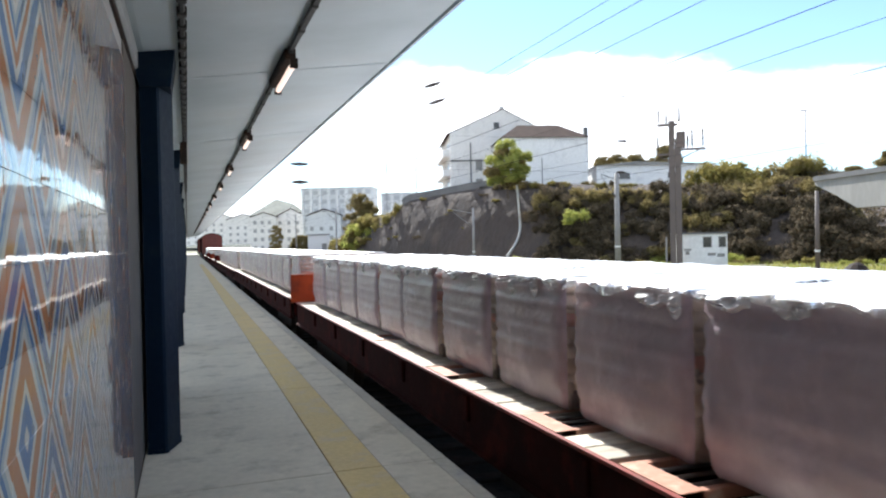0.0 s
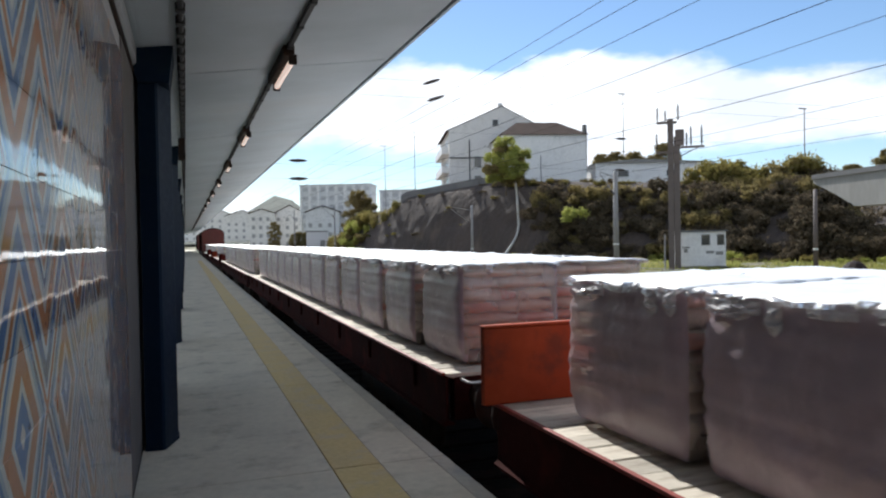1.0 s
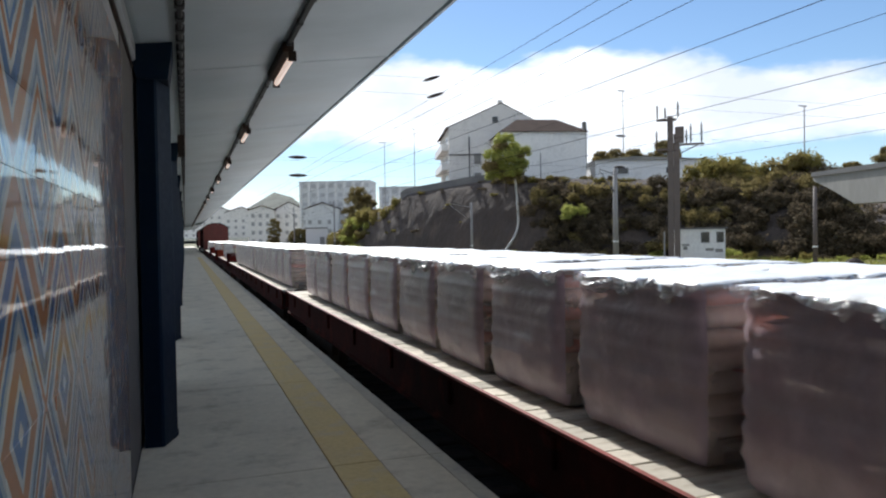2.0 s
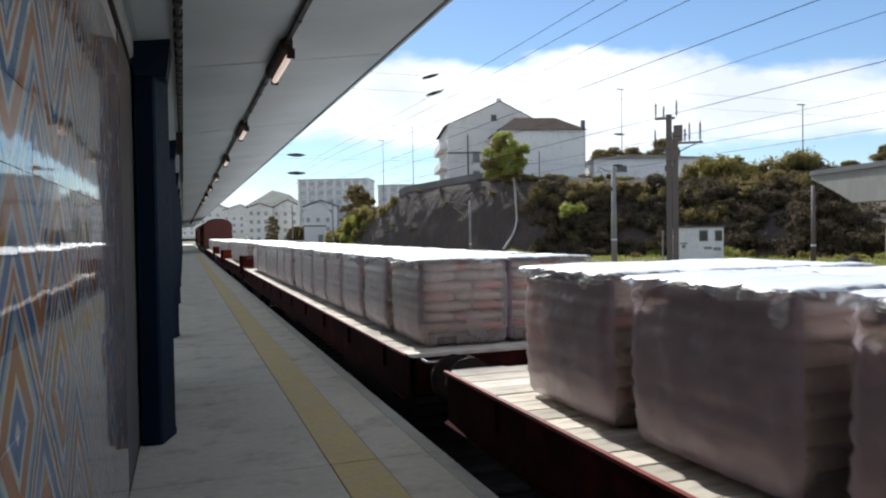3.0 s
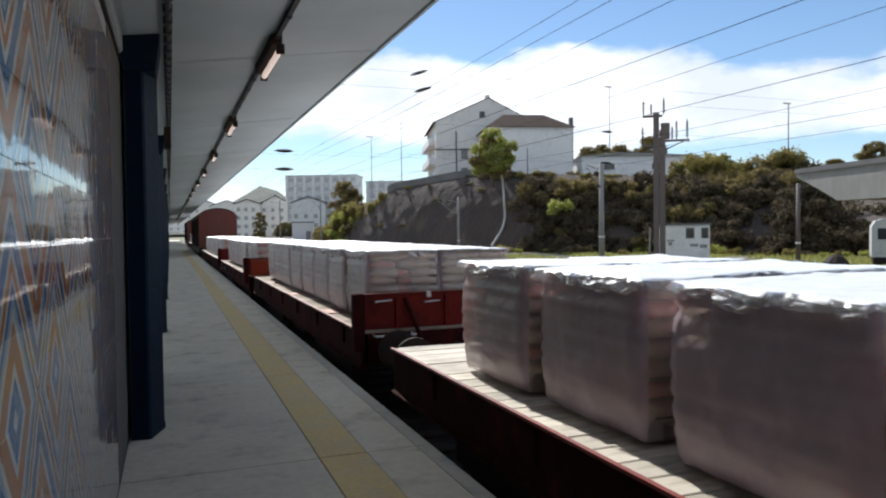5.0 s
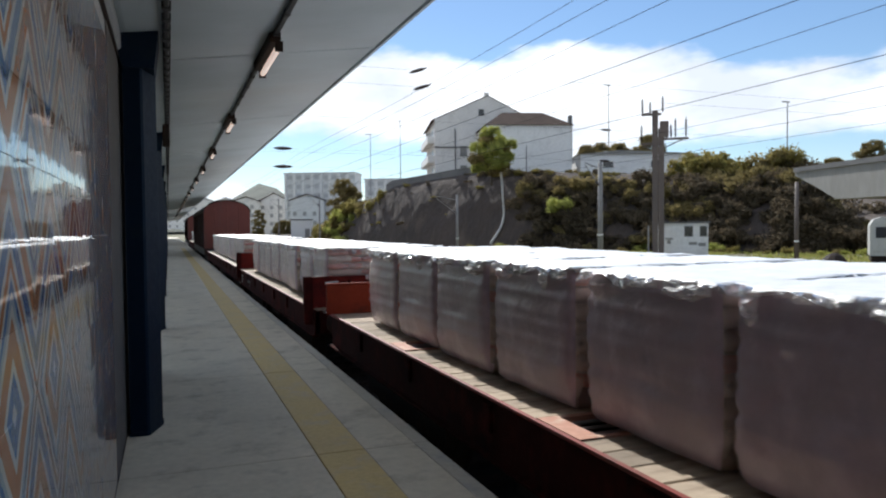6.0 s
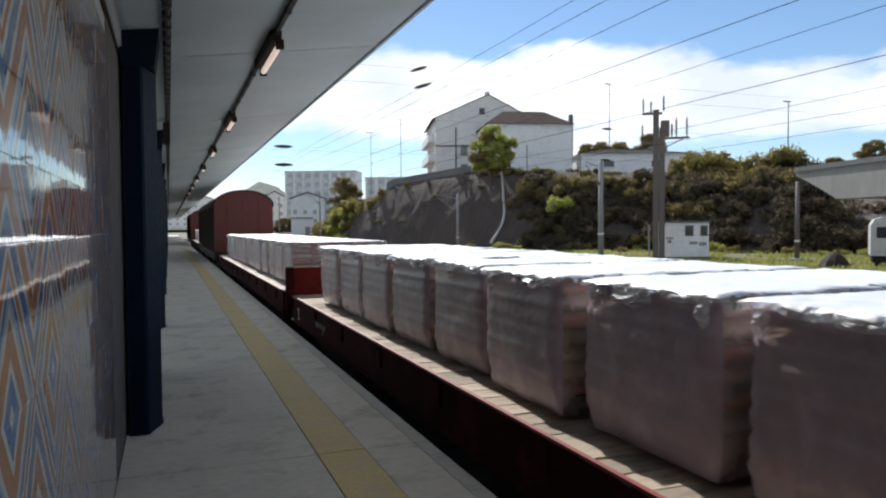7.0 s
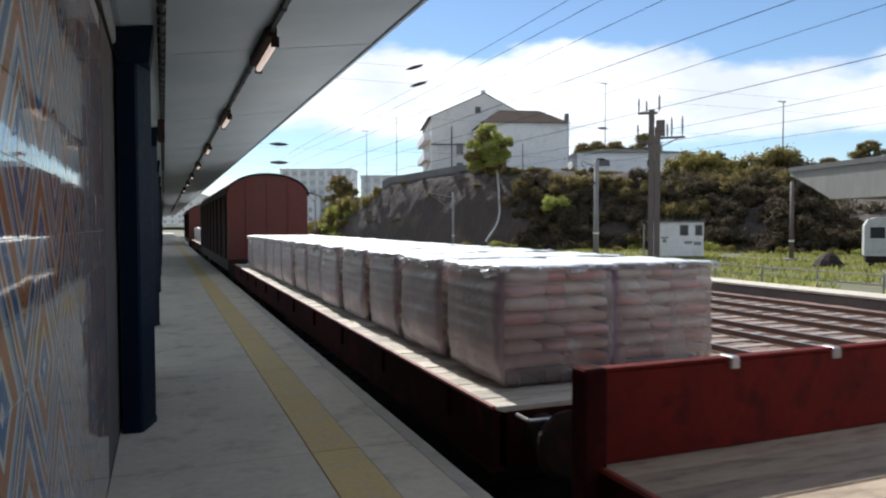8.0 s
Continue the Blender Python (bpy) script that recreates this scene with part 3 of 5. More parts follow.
def end_board(par, y, top, post, side, paint, half):
    x0 = -half + 0.14 if post else -half
    b = part("end_board", soft_box(x0, half, y - 0.03, y + 0.03, 0.004, top, 0.008), paint, par, "flat steel folding end board")
    if post:
        for x in (-0.75, -0.1, 0.6):
            part("rib", soft_box(x - 0.04, x + 0.04, y + 0.045 * side - 0.014, y + 0.045 * side + 0.014, 0.006, top - 0.03, 0.004), paint, b)
        part("post", soft_box(-half - 0.005, -half + 0.135, y - 0.07, y + 0.07, -0.25, top + 0.03, 0.012), sill_grime_shade, b, "dark corner post")
        yo = y + 0.09 * side
        for x, z in ((-1.05, top - 0.07), (-0.42, top - 0.10), (0.35, top - 0.12)):
            part("handle", rods(((x, yo, z), (x + 0.20, yo, z + 0.01), 0.011, 6), ((x, yo, z), (x, yo - 0.05 * side, z - 0.02), 0.011, 6)), bare_steel, b, "pale worn lever handle")
        for x in (-0.55, 0.75):
            part("brace", rods(((x - 0.12, yo - 0.02 * side, top - 0.04), (x + 0.05, yo + 0.08 * side, -0.12), 0.028, 6)), sill_grime_shade, b, "slanting dark brace")
    for x in (-0.35, 0.45):
        part("latch", soft_box(x - 0.035, x + 0.035, y - 0.05, y + 0.05, top - 0.05, top + 0.025, 0.01), bare_steel, b, "bright worn latch")
    part("top_rail", soft_box(x0, half, y - 0.04, y + 0.04, top + 0.002, top + 0.022, 0.006), paint, b)


def make_wagon(s0, s1, zd, boards, pockets=(), wood=None):
    """A flat wagon from s0 to s1 with its deck at zd. boards: rows of (end, height, post, half width)."""
    wood = wood or plank_wood
    L = s1 - s0
    w = thing("flat_wagon", pose(CX, s0, zd), "oxide red flat wagon with a worn timber deck", "wagon", "train wagons")
    for s in (-1, 1):
        out = [(s * 1.27, -0.015), (s * 1.24, -0.014), (s * 1.15, -0.048), (s * 1.15, -0.05), (s * 1.21, -0.04), (s * 1.21, -0.42), (s * 1.15, -0.44), (s * 1.15, -0.46), (s * 1.27, -0.46), (s * 1.27, -0.44), (s * 1.235, -0.42), (s * 1.235, -0.04)]
        # beam holds painted-in shade; the edge above keeps the brighter lit red
        sill = part("side_sill", prism(out, 0.0, L), sill_grime_shade, w, "grimy dark red side beam with shade in its colour")
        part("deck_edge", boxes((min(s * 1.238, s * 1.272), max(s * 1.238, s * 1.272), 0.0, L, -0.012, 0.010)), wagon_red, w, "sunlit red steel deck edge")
        y = 0.9
        while y < L - 0.5:
            part("stake_pocket", soft_box(s * 1.25 - 0.018, s * 1.25 + 0.018, y - 0.06, y + 0.06, -0.26, -0.05, 0.008), sill_grime_shade, sill)
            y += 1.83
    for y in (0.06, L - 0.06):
        part("headstock", soft_box(-1.15, 1.15, y - 0.06, y + 0.06, -0.42, -0.035, 0.01), sill_grime_shade, w)
    part("underframe", boxes((-0.35, -0.25, 0.12, L - 0.12, -0.55, -0.05), (0.25, 0.35, 0.12, L - 0.12, -0.55, -0.05), (-1.1, 1.1, L * 0.3, L * 0.3 + 0.12, -0.3, -0.05), (-1.1, 1.1, L * 0.7, L * 0.7 + 0.12, -0.3, -0.05), (-1.0, -0.4, L * 0.45, L * 0.55, -0.75, -0.35)), dark_steel, w)
    # deck planks lie across the wagon
    key = round(L, 2)
    count = int(L / 0.245)
    wd = L / count
    rnd = random.Random(int(s0 * 10))
    for k in range(count):
        mk = (key, k % 3, wood.name)
        if mk not in PLANK:
            PLANK[mk] = mesh_of("plank", soft_box(-1.232, 1.232, -wd / 2 + 0.006, wd / 2 - 0.006, -0.045, 0.0, 0.006), wood)
        yy = wd * (k + 0.5)
        if any(abs(yy - p) < 0.26 for p in pockets):
            continue
        part("plank", PLANK[mk], None, w, at=pose(rnd.uniform(-0.003, 0.006), yy, rnd.uniform(-0.004, 0.003), 0, 0, rnd.uniform(-0.25, 0.25)))
    for p in pockets:
        fr = boxes((-1.232, -1.09, p - 0.25, p + 0.25, -0.05, 0.012), (-1.232, -0.62, p - 0.25, p - 0.20, -0.05, 0.010), (-1.232, -0.62, p + 0.20, p + 0.25, -0.05, 0.010), (-0.66, -0.62, p - 0.2, p + 0.2, -0.05, 0.010), (-0.62, 1.232, p - 0.25, p + 0.25, -0.05, 0.004))
        pk = part("lashing_pocket", fr, pocket_paint, w, "faded red recessed stake pocket")
        for q in (-0.12, 0.0, 0.12):
            part("bar", rods(((-1.09, p + q, -0.012), (-0.66, p + q, -0.012), 0.012, 6)), bare_steel, pk)
    nwheel = (2.6, L - 2.6)
    for y in nwheel:
        bg = part("bogie", boxes((-1.05, -0.95, y - 1.35, y + 1.35, -0.82, -0.55), (0.95, 1.05, y - 1.35, y + 1.35, -0.82, -0.55), (-1.0, 1.0, y - 0.2, y + 0.2, -0.75, -0.4)), dark_steel, w, "grimy black bogie")
        for d in (-0.9, 0.9):
            bm = bmesh.new()
            rod(bm, (-0.85, y + d, -0.74), (0.85, y + d, -0.74), 0.07, 8)
            for s in (-1, 1):
                spindle(bm, (s * 0.78, y + d, -0.74), (s * 0.93, y + d, -0.74), [(0, 0.47), (0.2, 0.47), (0.22, 0.45), (1, 0.445)], 20)
            part("wheelset", bm, dark_steel, bg)
    for y, d in ((0, -1), (L, 1)):
        for x in (-0.88, 0.88):
            bm = bmesh.new()
            spindle(bm, (x, y, -0.2), (x, y + d * 0.40, -0.2), [(0, 0.13), (0.35, 0.13), (0.36, 0.085), (0.86, 0.085), (0.88, 0.24), (0.97, 0.24), (1.0, 0.20)], 16)
            part("buffer", bm, dark_steel, w, "round greasy buffer")
        part("coupling", rods(((0, y, -0.25), (0, y + d * 0.42, -0.30), 0.05, 8), ((-0.07, y + d * 0.2, -0.25), (-0.07, y + d * 0.4, -0.55), 0.025, 6)), dark_steel, w)
        part("grab_rail", rods(((-1.1, y + d * 0.05, -0.05), (-1.1, y + d * 0.22, -0.05), 0.014, 6), ((-1.1, y + d * 0.22, -0.05), (-0.6, y + d * 0.22, -0.05), 0.014, 6), ((-0.6, y + d * 0.22, -0.05), (-0.6, y + d * 0.05, -0.05), 0.014, 6)), bare_steel, w)
    for y, top, post, half in boards:
        end_board(w, 0.05 if y == 0 else L - 0.05, top, post, 1 if y else -1, board_red if post else board_rust if s0 > 50 else board_orange, half)
    return ride(w)


make_wagon(-6.5, 14.9, 0.48, [(1, 0.56, False, 1.37)], [9.47, 10.65, 12.67, 15.2])
make_wagon(16.0, 36.2, 0.50, [])
make_wagon(37.35, 57.75, 0.465, [])
make_wagon(59.1, 70.8, 0.47, [(0, 0.42, True, 1.32), (1, 0.42, False, 1.32)], [2.2, 5.44, 8.64], plank_brown)
lettered_wagon = make_wagon(72.1, 84.4, 0.415, [(0, 0.48, True, 1.39), (1, 0.50, True, 1.36)], (), plank_brown)


def class_letter(w, y, z):
    """A white letter painted on the side beam."""
    cu = bpy.data.curves.new("class_letter", "FONT")
    cu.body, cu.size, cu.align_x, cu.extrude = "S", 0.30, "CENTER", 0.001
    cu.materials.append(white_metal)
    ob = new("class_letter", cu)
    ob.parent = w
    ob.matrix_basis = Matrix(((0, 0, -1, -1.262), (-1, 0, 0, y), (0, 1, 0, z), (0, 0, 0, 1)))
    tagged(ob, "white painted letter S")


class_letter(lettered_wagon, 11.5, -0.36)
for _k, (_y, _w, _h) in enumerate(((9.95, 0.07, 0.07), (9.84, 0.08, 0.09), (9.70, 0.06, 0.07), (9.58, 0.09, 0.07), (9.44, 0.03, 0.16), (9.33, 0.08, 0.07))):
    part("painted_bar", boxes((-1.2635, -1.2615, _y - _w, _y, -0.19 - _h, -0.19)), parapet_stone, lettered_wagon, "faded pale bar of painted writing")
make_wagon(85.6, 105.0, 0.42, [])
make_wagon(125.2, 144.0, 0.50, [])


def make_van(s0, s1):
    L = s1 - s0
    v = thing("covered_van", pose(CX, s0, 0), "brown red covered van with an arched roof", "wagon", "train wagons")
    arch = [(1.36 * math.cos(math.pi * k / 12), 2.72 + 0.70 * math.sin(math.pi * k / 12)) for k in range(13)]
    part("end_wall", prism([(-1.36, 0.52)] + [(1.36, 0.52)] + arch, 0.0, 0.06), van_red, v, "sheeted end wall")
    part("end_wall", prism([(-1.36, 0.52)] + [(1.36, 0.52)] + arch, L - 0.06, L), van_red, v, "sheeted end wall")
    for s in (-1, 1):
        part("side_wall", boxes((s * 1.33 - 0.03, s * 1.33 + 0.03, 0.062, L - 0.062, 0.52, 2.72)), van_side, v, "side wall with shade put into its dark red")
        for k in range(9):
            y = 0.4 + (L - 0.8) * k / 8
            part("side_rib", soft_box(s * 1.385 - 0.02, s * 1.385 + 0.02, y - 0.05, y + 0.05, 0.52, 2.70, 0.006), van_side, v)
    o = [(1.42 * math.cos(math.pi * k / 16), 2.72 + 0.76 * math.sin(math.pi * k / 16)) for k in range(17)]
    i = [(1.375 * math.cos(math.pi * k / 16), 2.72 + 0.715 * math.sin(math.pi * k / 16)) for k in range(16, -1, -1)]
    part("roof", prism(o + i, -0.06, L + 0.06), dark_steel, v, "dark sheet metal arched roof", smooth=False)
    for x in (-0.72, -0.02, 0.70):
        part("end_rib", soft_box(x - 0.04, x + 0.04, -0.035, 0.0, 0.52, 3.30 - 0.1 * abs(x), 0.006), van_red, v)
    part("floor_frame", boxes((-1.36, 1.36, 0, L, 0.14, 0.518)), dark_steel, v)
    for y in (2.4, L - 2.4):
        bg = part("bogie", boxes((-1.05, -0.95, y - 1.3, y + 1.3, -0.36, -0.05), (0.95, 1.05, y - 1.3, y + 1.3, -0.36, -0.05), (-1, 1, y - 0.2, y + 0.2, -0.3, 0.14)), dark_steel, v)
        for d in (-0.9, 0.9):
            wheelset(bg, y + d)
    for x in (-0.88, 0.88):
        bm = bmesh.new()
        spindle(bm, (x, 0, 0.33), (x, -0.5, 0.33), [(0, 0.13), (0.4, 0.085), (0.86, 0.085), (0.88, 0.24), (1.0, 0.2)], 16)
        part("buffer", bm, dark_steel, v)
    return ride(v)


make_van(106.2, 124.2)
make_van(145.0, 159.0)

# ---------- loads ----------


def bag_mesh():
    bm = bmesh.new()
    nx, ny = 5, 3
    lx, ly, h = 0.268, 0.178, 0.058
    grid = {}
    for s in (0, 1):
        for i in range(nx + 1):
            for j in range(ny + 1):
                u, v = 2 * i / nx - 1, 2 * j / ny - 1
                edge = i in (0, nx) or j in (0, ny)
                k = (1 - 0.75 * abs(u) ** 6) * (1 - 0.75 * abs(v) ** 6)
                grid[s, i, j] = bm.verts.new((lx * u * (1 - 0.03 * v * v), ly * v * (1 - 0.03 * u * u), (1 if s else -1) * h * (0.50 if edge else k ** 0.5)))
    rim = [(i, 0) for i in range(nx)] + [(nx, j) for j in range(ny)] + [(i, ny) for i in range(nx, 0, -1)] + [(0, j) for j in range(ny, 0, -1)]
    for a, b in zip(rim, rim[1:] + rim[:1]):
        bm.faces.new((grid[0, a[0], a[1]], grid[0, b[0], b[1]], grid[1, b[0], b[1]], grid[1, a[0], a[1]]))
    for s in (0, 1):
        for i in range(nx):
            for j in range(ny):
                q = [grid[s, i, j], grid[s, i + 1, j], grid[s, i + 1, j + 1], grid[s, i, j + 1]]
                bm.faces.new(q if s else q[::-1])
    return mesh_of("bag", bm, bag_paper, True)


BAG = bag_mesh()
LAYERS, LAYER_H = 7, 0.112


def bag_places(rnd):
    out = []
    for k in range(LAYERS):
        z = 0.135 + LAYER_H * (k + 0.5)
        f = -1 if k % 2 else 1
        for j in range(3):
            out.append(pose(f * -0.185 + rnd.uniform(-0.012, 0.012), -0.37 + 0.37 * j + rnd.uniform(-0.01, 0.01), z, 0, 0, (0 if f > 0 else 180) + rnd.uniform(-2, 2)))
        for j in range(2):
            out.append(pose(f * 0.295 + rnd.uniform(-0.012, 0.012), -0.275 + 0.55 * j + rnd.uniform(-0.01, 0.01), z, 0, 0, (90 if j else -90) + rnd.uniform(-2, 2)))
    return out


def sleeve(seed):
    """The film round the stack: it follows the layers of bags and is drawn in at the foot."""
    bm = bmesh.new()
    per, rows = [], 22
    hx, hy, rc = 0.505, 0.565, 0.065
    for (cx, cy, a0) in ((hx - rc, hy - rc, 0), (-hx + rc, hy - rc, 90), (-hx + rc, -hy + rc, 180), (hx - rc, -hy + rc, 270)):
        for k in range(4):
            a = radians(a0 + 30 * k)
            per.append((cx + rc * math.cos(a), cy + rc * math.sin(a), math.cos(a), math.sin(a)))
    ring = []
    for i in range(len(per)):
        p, q = per[i], per[(i + 1) % len(per)]
        d = math.hypot(q[0] - p[0], q[1] - p[1])
        m = max(1, int(d / 0.085))
        for k in range(m):
            s = k / m
            ring.append([p[c] * (1 - s) + q[c] * s for c in range(4)])
    top = 0.135 + LAYERS * LAYER_H + 0.012
    g = []
    for r in range(rows + 1):
        z = 0.025 + (top - 0.025) * r / rows
        row = []
        for (x, y, nx, ny) in ring:
            o = 0.023 * abs(math.sin(math.pi * (z - 0.135) / LAYER_H)) ** 0.6 - 0.010 + 0.016 * math.sin(math.pi * min(1.0, z / 0.92))
            o += 0.016 * noise.noise(Vector((x * 3.1 + seed * 9, y * 3.1, z * 4.0))) + 0.010 * noise.noise(Vector((x * 9, y * 9 + seed * 5, z * 13)))
            if z < 0.22:
                o -= 0.03 * ((0.22 - z) / 0.195) ** 1.5
            if z > top - 0.06:
                o -= 0.05 * ((z - top + 0.06) / 0.06) ** 2
            row.append(bm.verts.new((x + nx * o, y + ny * o, z)))
        g.append(row)
    k = len(ring)
    for a, b in zip(g, g[1:]):
        for i in range(k):
            bm.faces.new((a[i], a[(i + 1) % k], b[(i + 1) % k], b[i]))
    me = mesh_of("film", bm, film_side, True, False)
    me.materials.append(film_shade)
    # faces towards x and +y get the film tinted with shade
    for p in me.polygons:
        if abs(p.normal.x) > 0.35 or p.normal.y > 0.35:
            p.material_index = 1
    return me


def top_sheet(seed):
    """The sheet over the top, with a crumpled flap that hangs over the edges unevenly."""
    bm = bmesh.new()
    top = 0.135 + LAYERS * LAYER_H + 0.03
    nx, ny = 40, 44
    g = []
    for j in range(ny + 1):
        row = []
        for i in range(nx + 1):
            u, v = 2 * i / nx - 1, 2 * j / ny - 1
            drop = 0.055 + 0.07 * noise.noise(Vector((u * 2.2 + seed * 3, v * 2.2, seed)))
            X, Y = u * (0.51 + drop), v * (0.568 + drop)
            ex, ey = max(0.0, abs(X) - 0.505), max(0.0, abs(Y) - 0.560)
            x, y = max(-0.505, min(0.505, X)), max(-0.560, min(0.560, Y))
            z = top + 0.016 * noise.noise(Vector((X * 2.5 + seed * 4, Y * 2.5, 1))) + 0.006 * noise.noise(Vector((X * 9, Y * 9 + seed, 3)))
            fold = 0.046 * noise.noise(Vector((X * 8 + seed, Y * 8, 5))) + 0.012 * noise.noise(Vector((X * 24 + seed, Y * 24, 8)))
            fall = max(ex, ey)
            z -= fall * (0.5 if fall < 0.03 else 1.0) - (0.0 if fall < 0.03 else 0.015)
            if ex > 0:
                x += math.copysign(0.024 + abs(fold) + 0.02 * ey - 0.03 * max(0, 0.03 - fall) / 0.03, X)
            if ey > 0:
                y += math.copysign(0.024 + abs(fold) + 0.02 * ex - 0.03 * max(0, 0.03 - fall) / 0.03, Y)
            row.append(bm.verts.new((x, y, z)))
        g.append(row)
    for a, b in zip(g, g[1:]):
        for i in range(nx):
            bm.faces.new((a[i], a[i + 1], b[i + 1], b[i]))
    me = mesh_of("top_sheet", bm, film_top, True, False)
    me.materials.append(film_flap)
    for p in me.polygons:
        if abs(p.normal.z) < 0.75:
            p.material_index = 1
    return me


def crumple_mesh(seed, wide, high, out):
    """A crumpled patch of slack film in the plane of y and z, bulging along x; its top edge is at z = 0."""
    rnd = random.Random(seed + 300)
    bm = bmesh.new()
    na, nz = max(6, int(wide / 0.02)), 8
    off, slant = rnd.uniform(0, 50), rnd.uniform(-0.8, 0.8)
    rows = []
    for j in range(nz + 1):
        row = []
        for i in range(na + 1):
            f, g = i / na, j / nz
            edge = (4 * f * (1 - f)) ** 0.6 * (4 * g * (1 - g)) ** 0.5
            low = high * (0.55 + 0.45 * math.sin(math.pi * (0.1 + 0.8 * f)) + 0.25 * noise.noise(Vector((f * 4, off, 0))))
            a, z = wide * (f - 0.5), -low * (1 - g)
            q = Vector((a * 9 + slant * z * 22 + off, z * 26, seed))
            crease = 1 - 2.2 * abs(noise.noise(q)) + 0.5 * noise.noise(q * 2.3)
            row.append(bm.verts.new((0.002 + out * edge * max(0.0, crease), a, z)))
        rows.append(row)
    for p, q in zip(rows, rows[1:]):
        for i in range(na):
            bm.faces.new((p[i], p[i + 1], q[i + 1], q[i]))
    return mesh_of("film_fold", bm, film_fold, False, False)


FOLDS = [(w, crumple_mesh(k, w, h, o)) for k, (w, h, o) in enumerate(((0.30, 0.08, 0.050), (0.20, 0.07, 0.045), (0.09, 0.14, 0.05), (0.24, 0.05, 0.040), (0.08, 0.09, 0.045), (0.36, 0.09, 0.055), (0.14, 0.05, 0.04)))]


def add_folds(ld, rnd, turned):
    """Shiny folds along the side that faces the platform, and one on the end that faces back."""
    top = 0.135 + LAYERS * LAYER_H + 0.012
    face = pose(0, 0, 0, 0, 0, 0 if turned else 180)
    spots = [rnd.uniform(-0.50, -0.30), rnd.uniform(-0.22, 0.05), rnd.uniform(0.12, 0.34), 0.48]
    for a in rnd.sample(spots, rnd.choice((2, 3, 3, 4))):
        w, me = FOLDS[rnd.randrange(7)]
        a = max(-0.53 + w / 2, min(0.53 - w / 2, a))
        part("film_fold", me, None, ld, "shiny white creases of slack film", at=face @ pose(0.516, a, top - rnd.uniform(0.0, 0.03)))
    w, me = FOLDS[rnd.choice((1, 4, 6))]
    part("film_fold", me, None, ld, "shiny white creases of slack film", at=face @ pose(rnd.uniform(-0.3, 0.3), 0.576, top - 0.005, 0, 0, 90))


FILMS = [sleeve(k) for k in range(5)]
SHEETS = [top_sheet(k) for k in range(5)]


def pallet_mesh():
    """A pallet in one piece: three runners under the deck."""
    out = [(-0.40, 0.0), (-0.30, 0.0), (-0.30, 0.10), (-0.07, 0.10), (-0.07, 0.0), (0.07, 0.0), (0.07, 0.10), (0.30, 0.10), (0.30, 0.0), (0.40, 0.0), (0.40, 0.125), (-0.40, 0.125)]
    return mesh_of("wooden_pallet", prism(out, -0.47, 0.47), pallet_wood)


PALLET = pallet_mesh()
STACKS = []
for _k in range(3):
    _bm = bmesh.new()
    for _m in bag_places(random.Random(_k + 50)):
        _n0 = len(_bm.verts)
        _bm.from_mesh(BAG)
        _bm.verts.ensure_lookup_table()
        for _v in _bm.verts[_n0:]:
            _v.co = _m @ _v.co
    STACKS.append(mesh_of("bag_stack", _bm, bag_paper, True))


def make_load(x, s, zd, seed, single):
    rnd = random.Random(seed)
    tilt, turned = rnd.uniform(-0.8, 0.8), rnd.random() < 0.5
    ld = thing("pallet_load", pose(x, s, zd + 0.005, 0, 0, tilt + (180 if turned else 0)), "pallet of cream cement bags wrapped in clear plastic film", "pallet load", "wrapped pallet loads")
    part("wooden_pallet", PALLET, None, ld)
    if single:
        for m in bag_places(rnd):
            part("bag", BAG, None, ld, at=m)
    else:
        tagged(part("bag_stack", STACKS[seed % 3], None, ld), kind="stuff")
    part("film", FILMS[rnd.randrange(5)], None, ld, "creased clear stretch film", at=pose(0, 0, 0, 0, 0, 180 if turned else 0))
    part("top_sheet", SHEETS[rnd.randrange(5)], None, ld, "crumpled milky plastic top sheet")
    if x < CX and s < 110:
        add_folds(ld, rnd, turned)
    return ride(ld)


def load_rows(first, count, pitch, zd, singles, shift=(), out=0.0):
    """Two rows of loads; first: the near end of the first one; out: how far they stand off the middle, towards the platform."""
    for k in range(count):
        s = first + 0.59 + pitch * k
        off = dict(shift).get(k, 0.0)
        rnd = random.Random(int(first * 7) + k)
        for row, x in ((0, CX - 0.470 - out), (1, CX + 0.560 - out)):
            wob = rnd.uniform(-0.03, 0.03)
            make_load(x + rnd.uniform(-0.02, 0.02) - (off if row == 0 else 0), s + wob, zd, int(first * 100) + k * 2 + row, singles and (row == 0 or k < 1))


load_rows(-3.37, 14, 1.268, 0.48, True)
load_rows(16.25, 14, 1.366, 0.50, True, out=0.02)
load_rows(37.6, 14, 1.358, 0.465, True, out=0.02)
load_rows(59.7, 8, 1.267, 0.47, True)
load_rows(72.3, 8, 1.345, 0.415, True, [(2, 0.06)])
load_rows(86.0, 13, 1.36, 0.42, True)
load_rows(125.7, 13, 1.38, 0.50, False)

# ---------- hill, bridge and verge ----------
HILL_BASE = [(14.5, 190), (21.5, 142), (25.9, 123.6), (26.5, 107.4), (30.0, 90.2), (35.1, 74.5), (40.0, 64.2), (46.9, 55.3), (51.6, 47.2), (56.0, 43.0), (62.0, 36.0), (70, 20), (76, -40)]
HILL_TOP = [(30.0, 195, 0.4), (27.0, 146, -0.4), (27.6, 124, 1.6), (28.9, 112, 5.2), (31.2, 100.6, 7.8), (36.5, 86.0, 8.6), (42.6, 75.0, 8.2), (54.0, 64.5, 7.3), (60.0, 55.0, 7.0), (64, 50, -0.2), (70, 42, -0.5), (79, 24, -0.5), (86, -40, -0.5)]


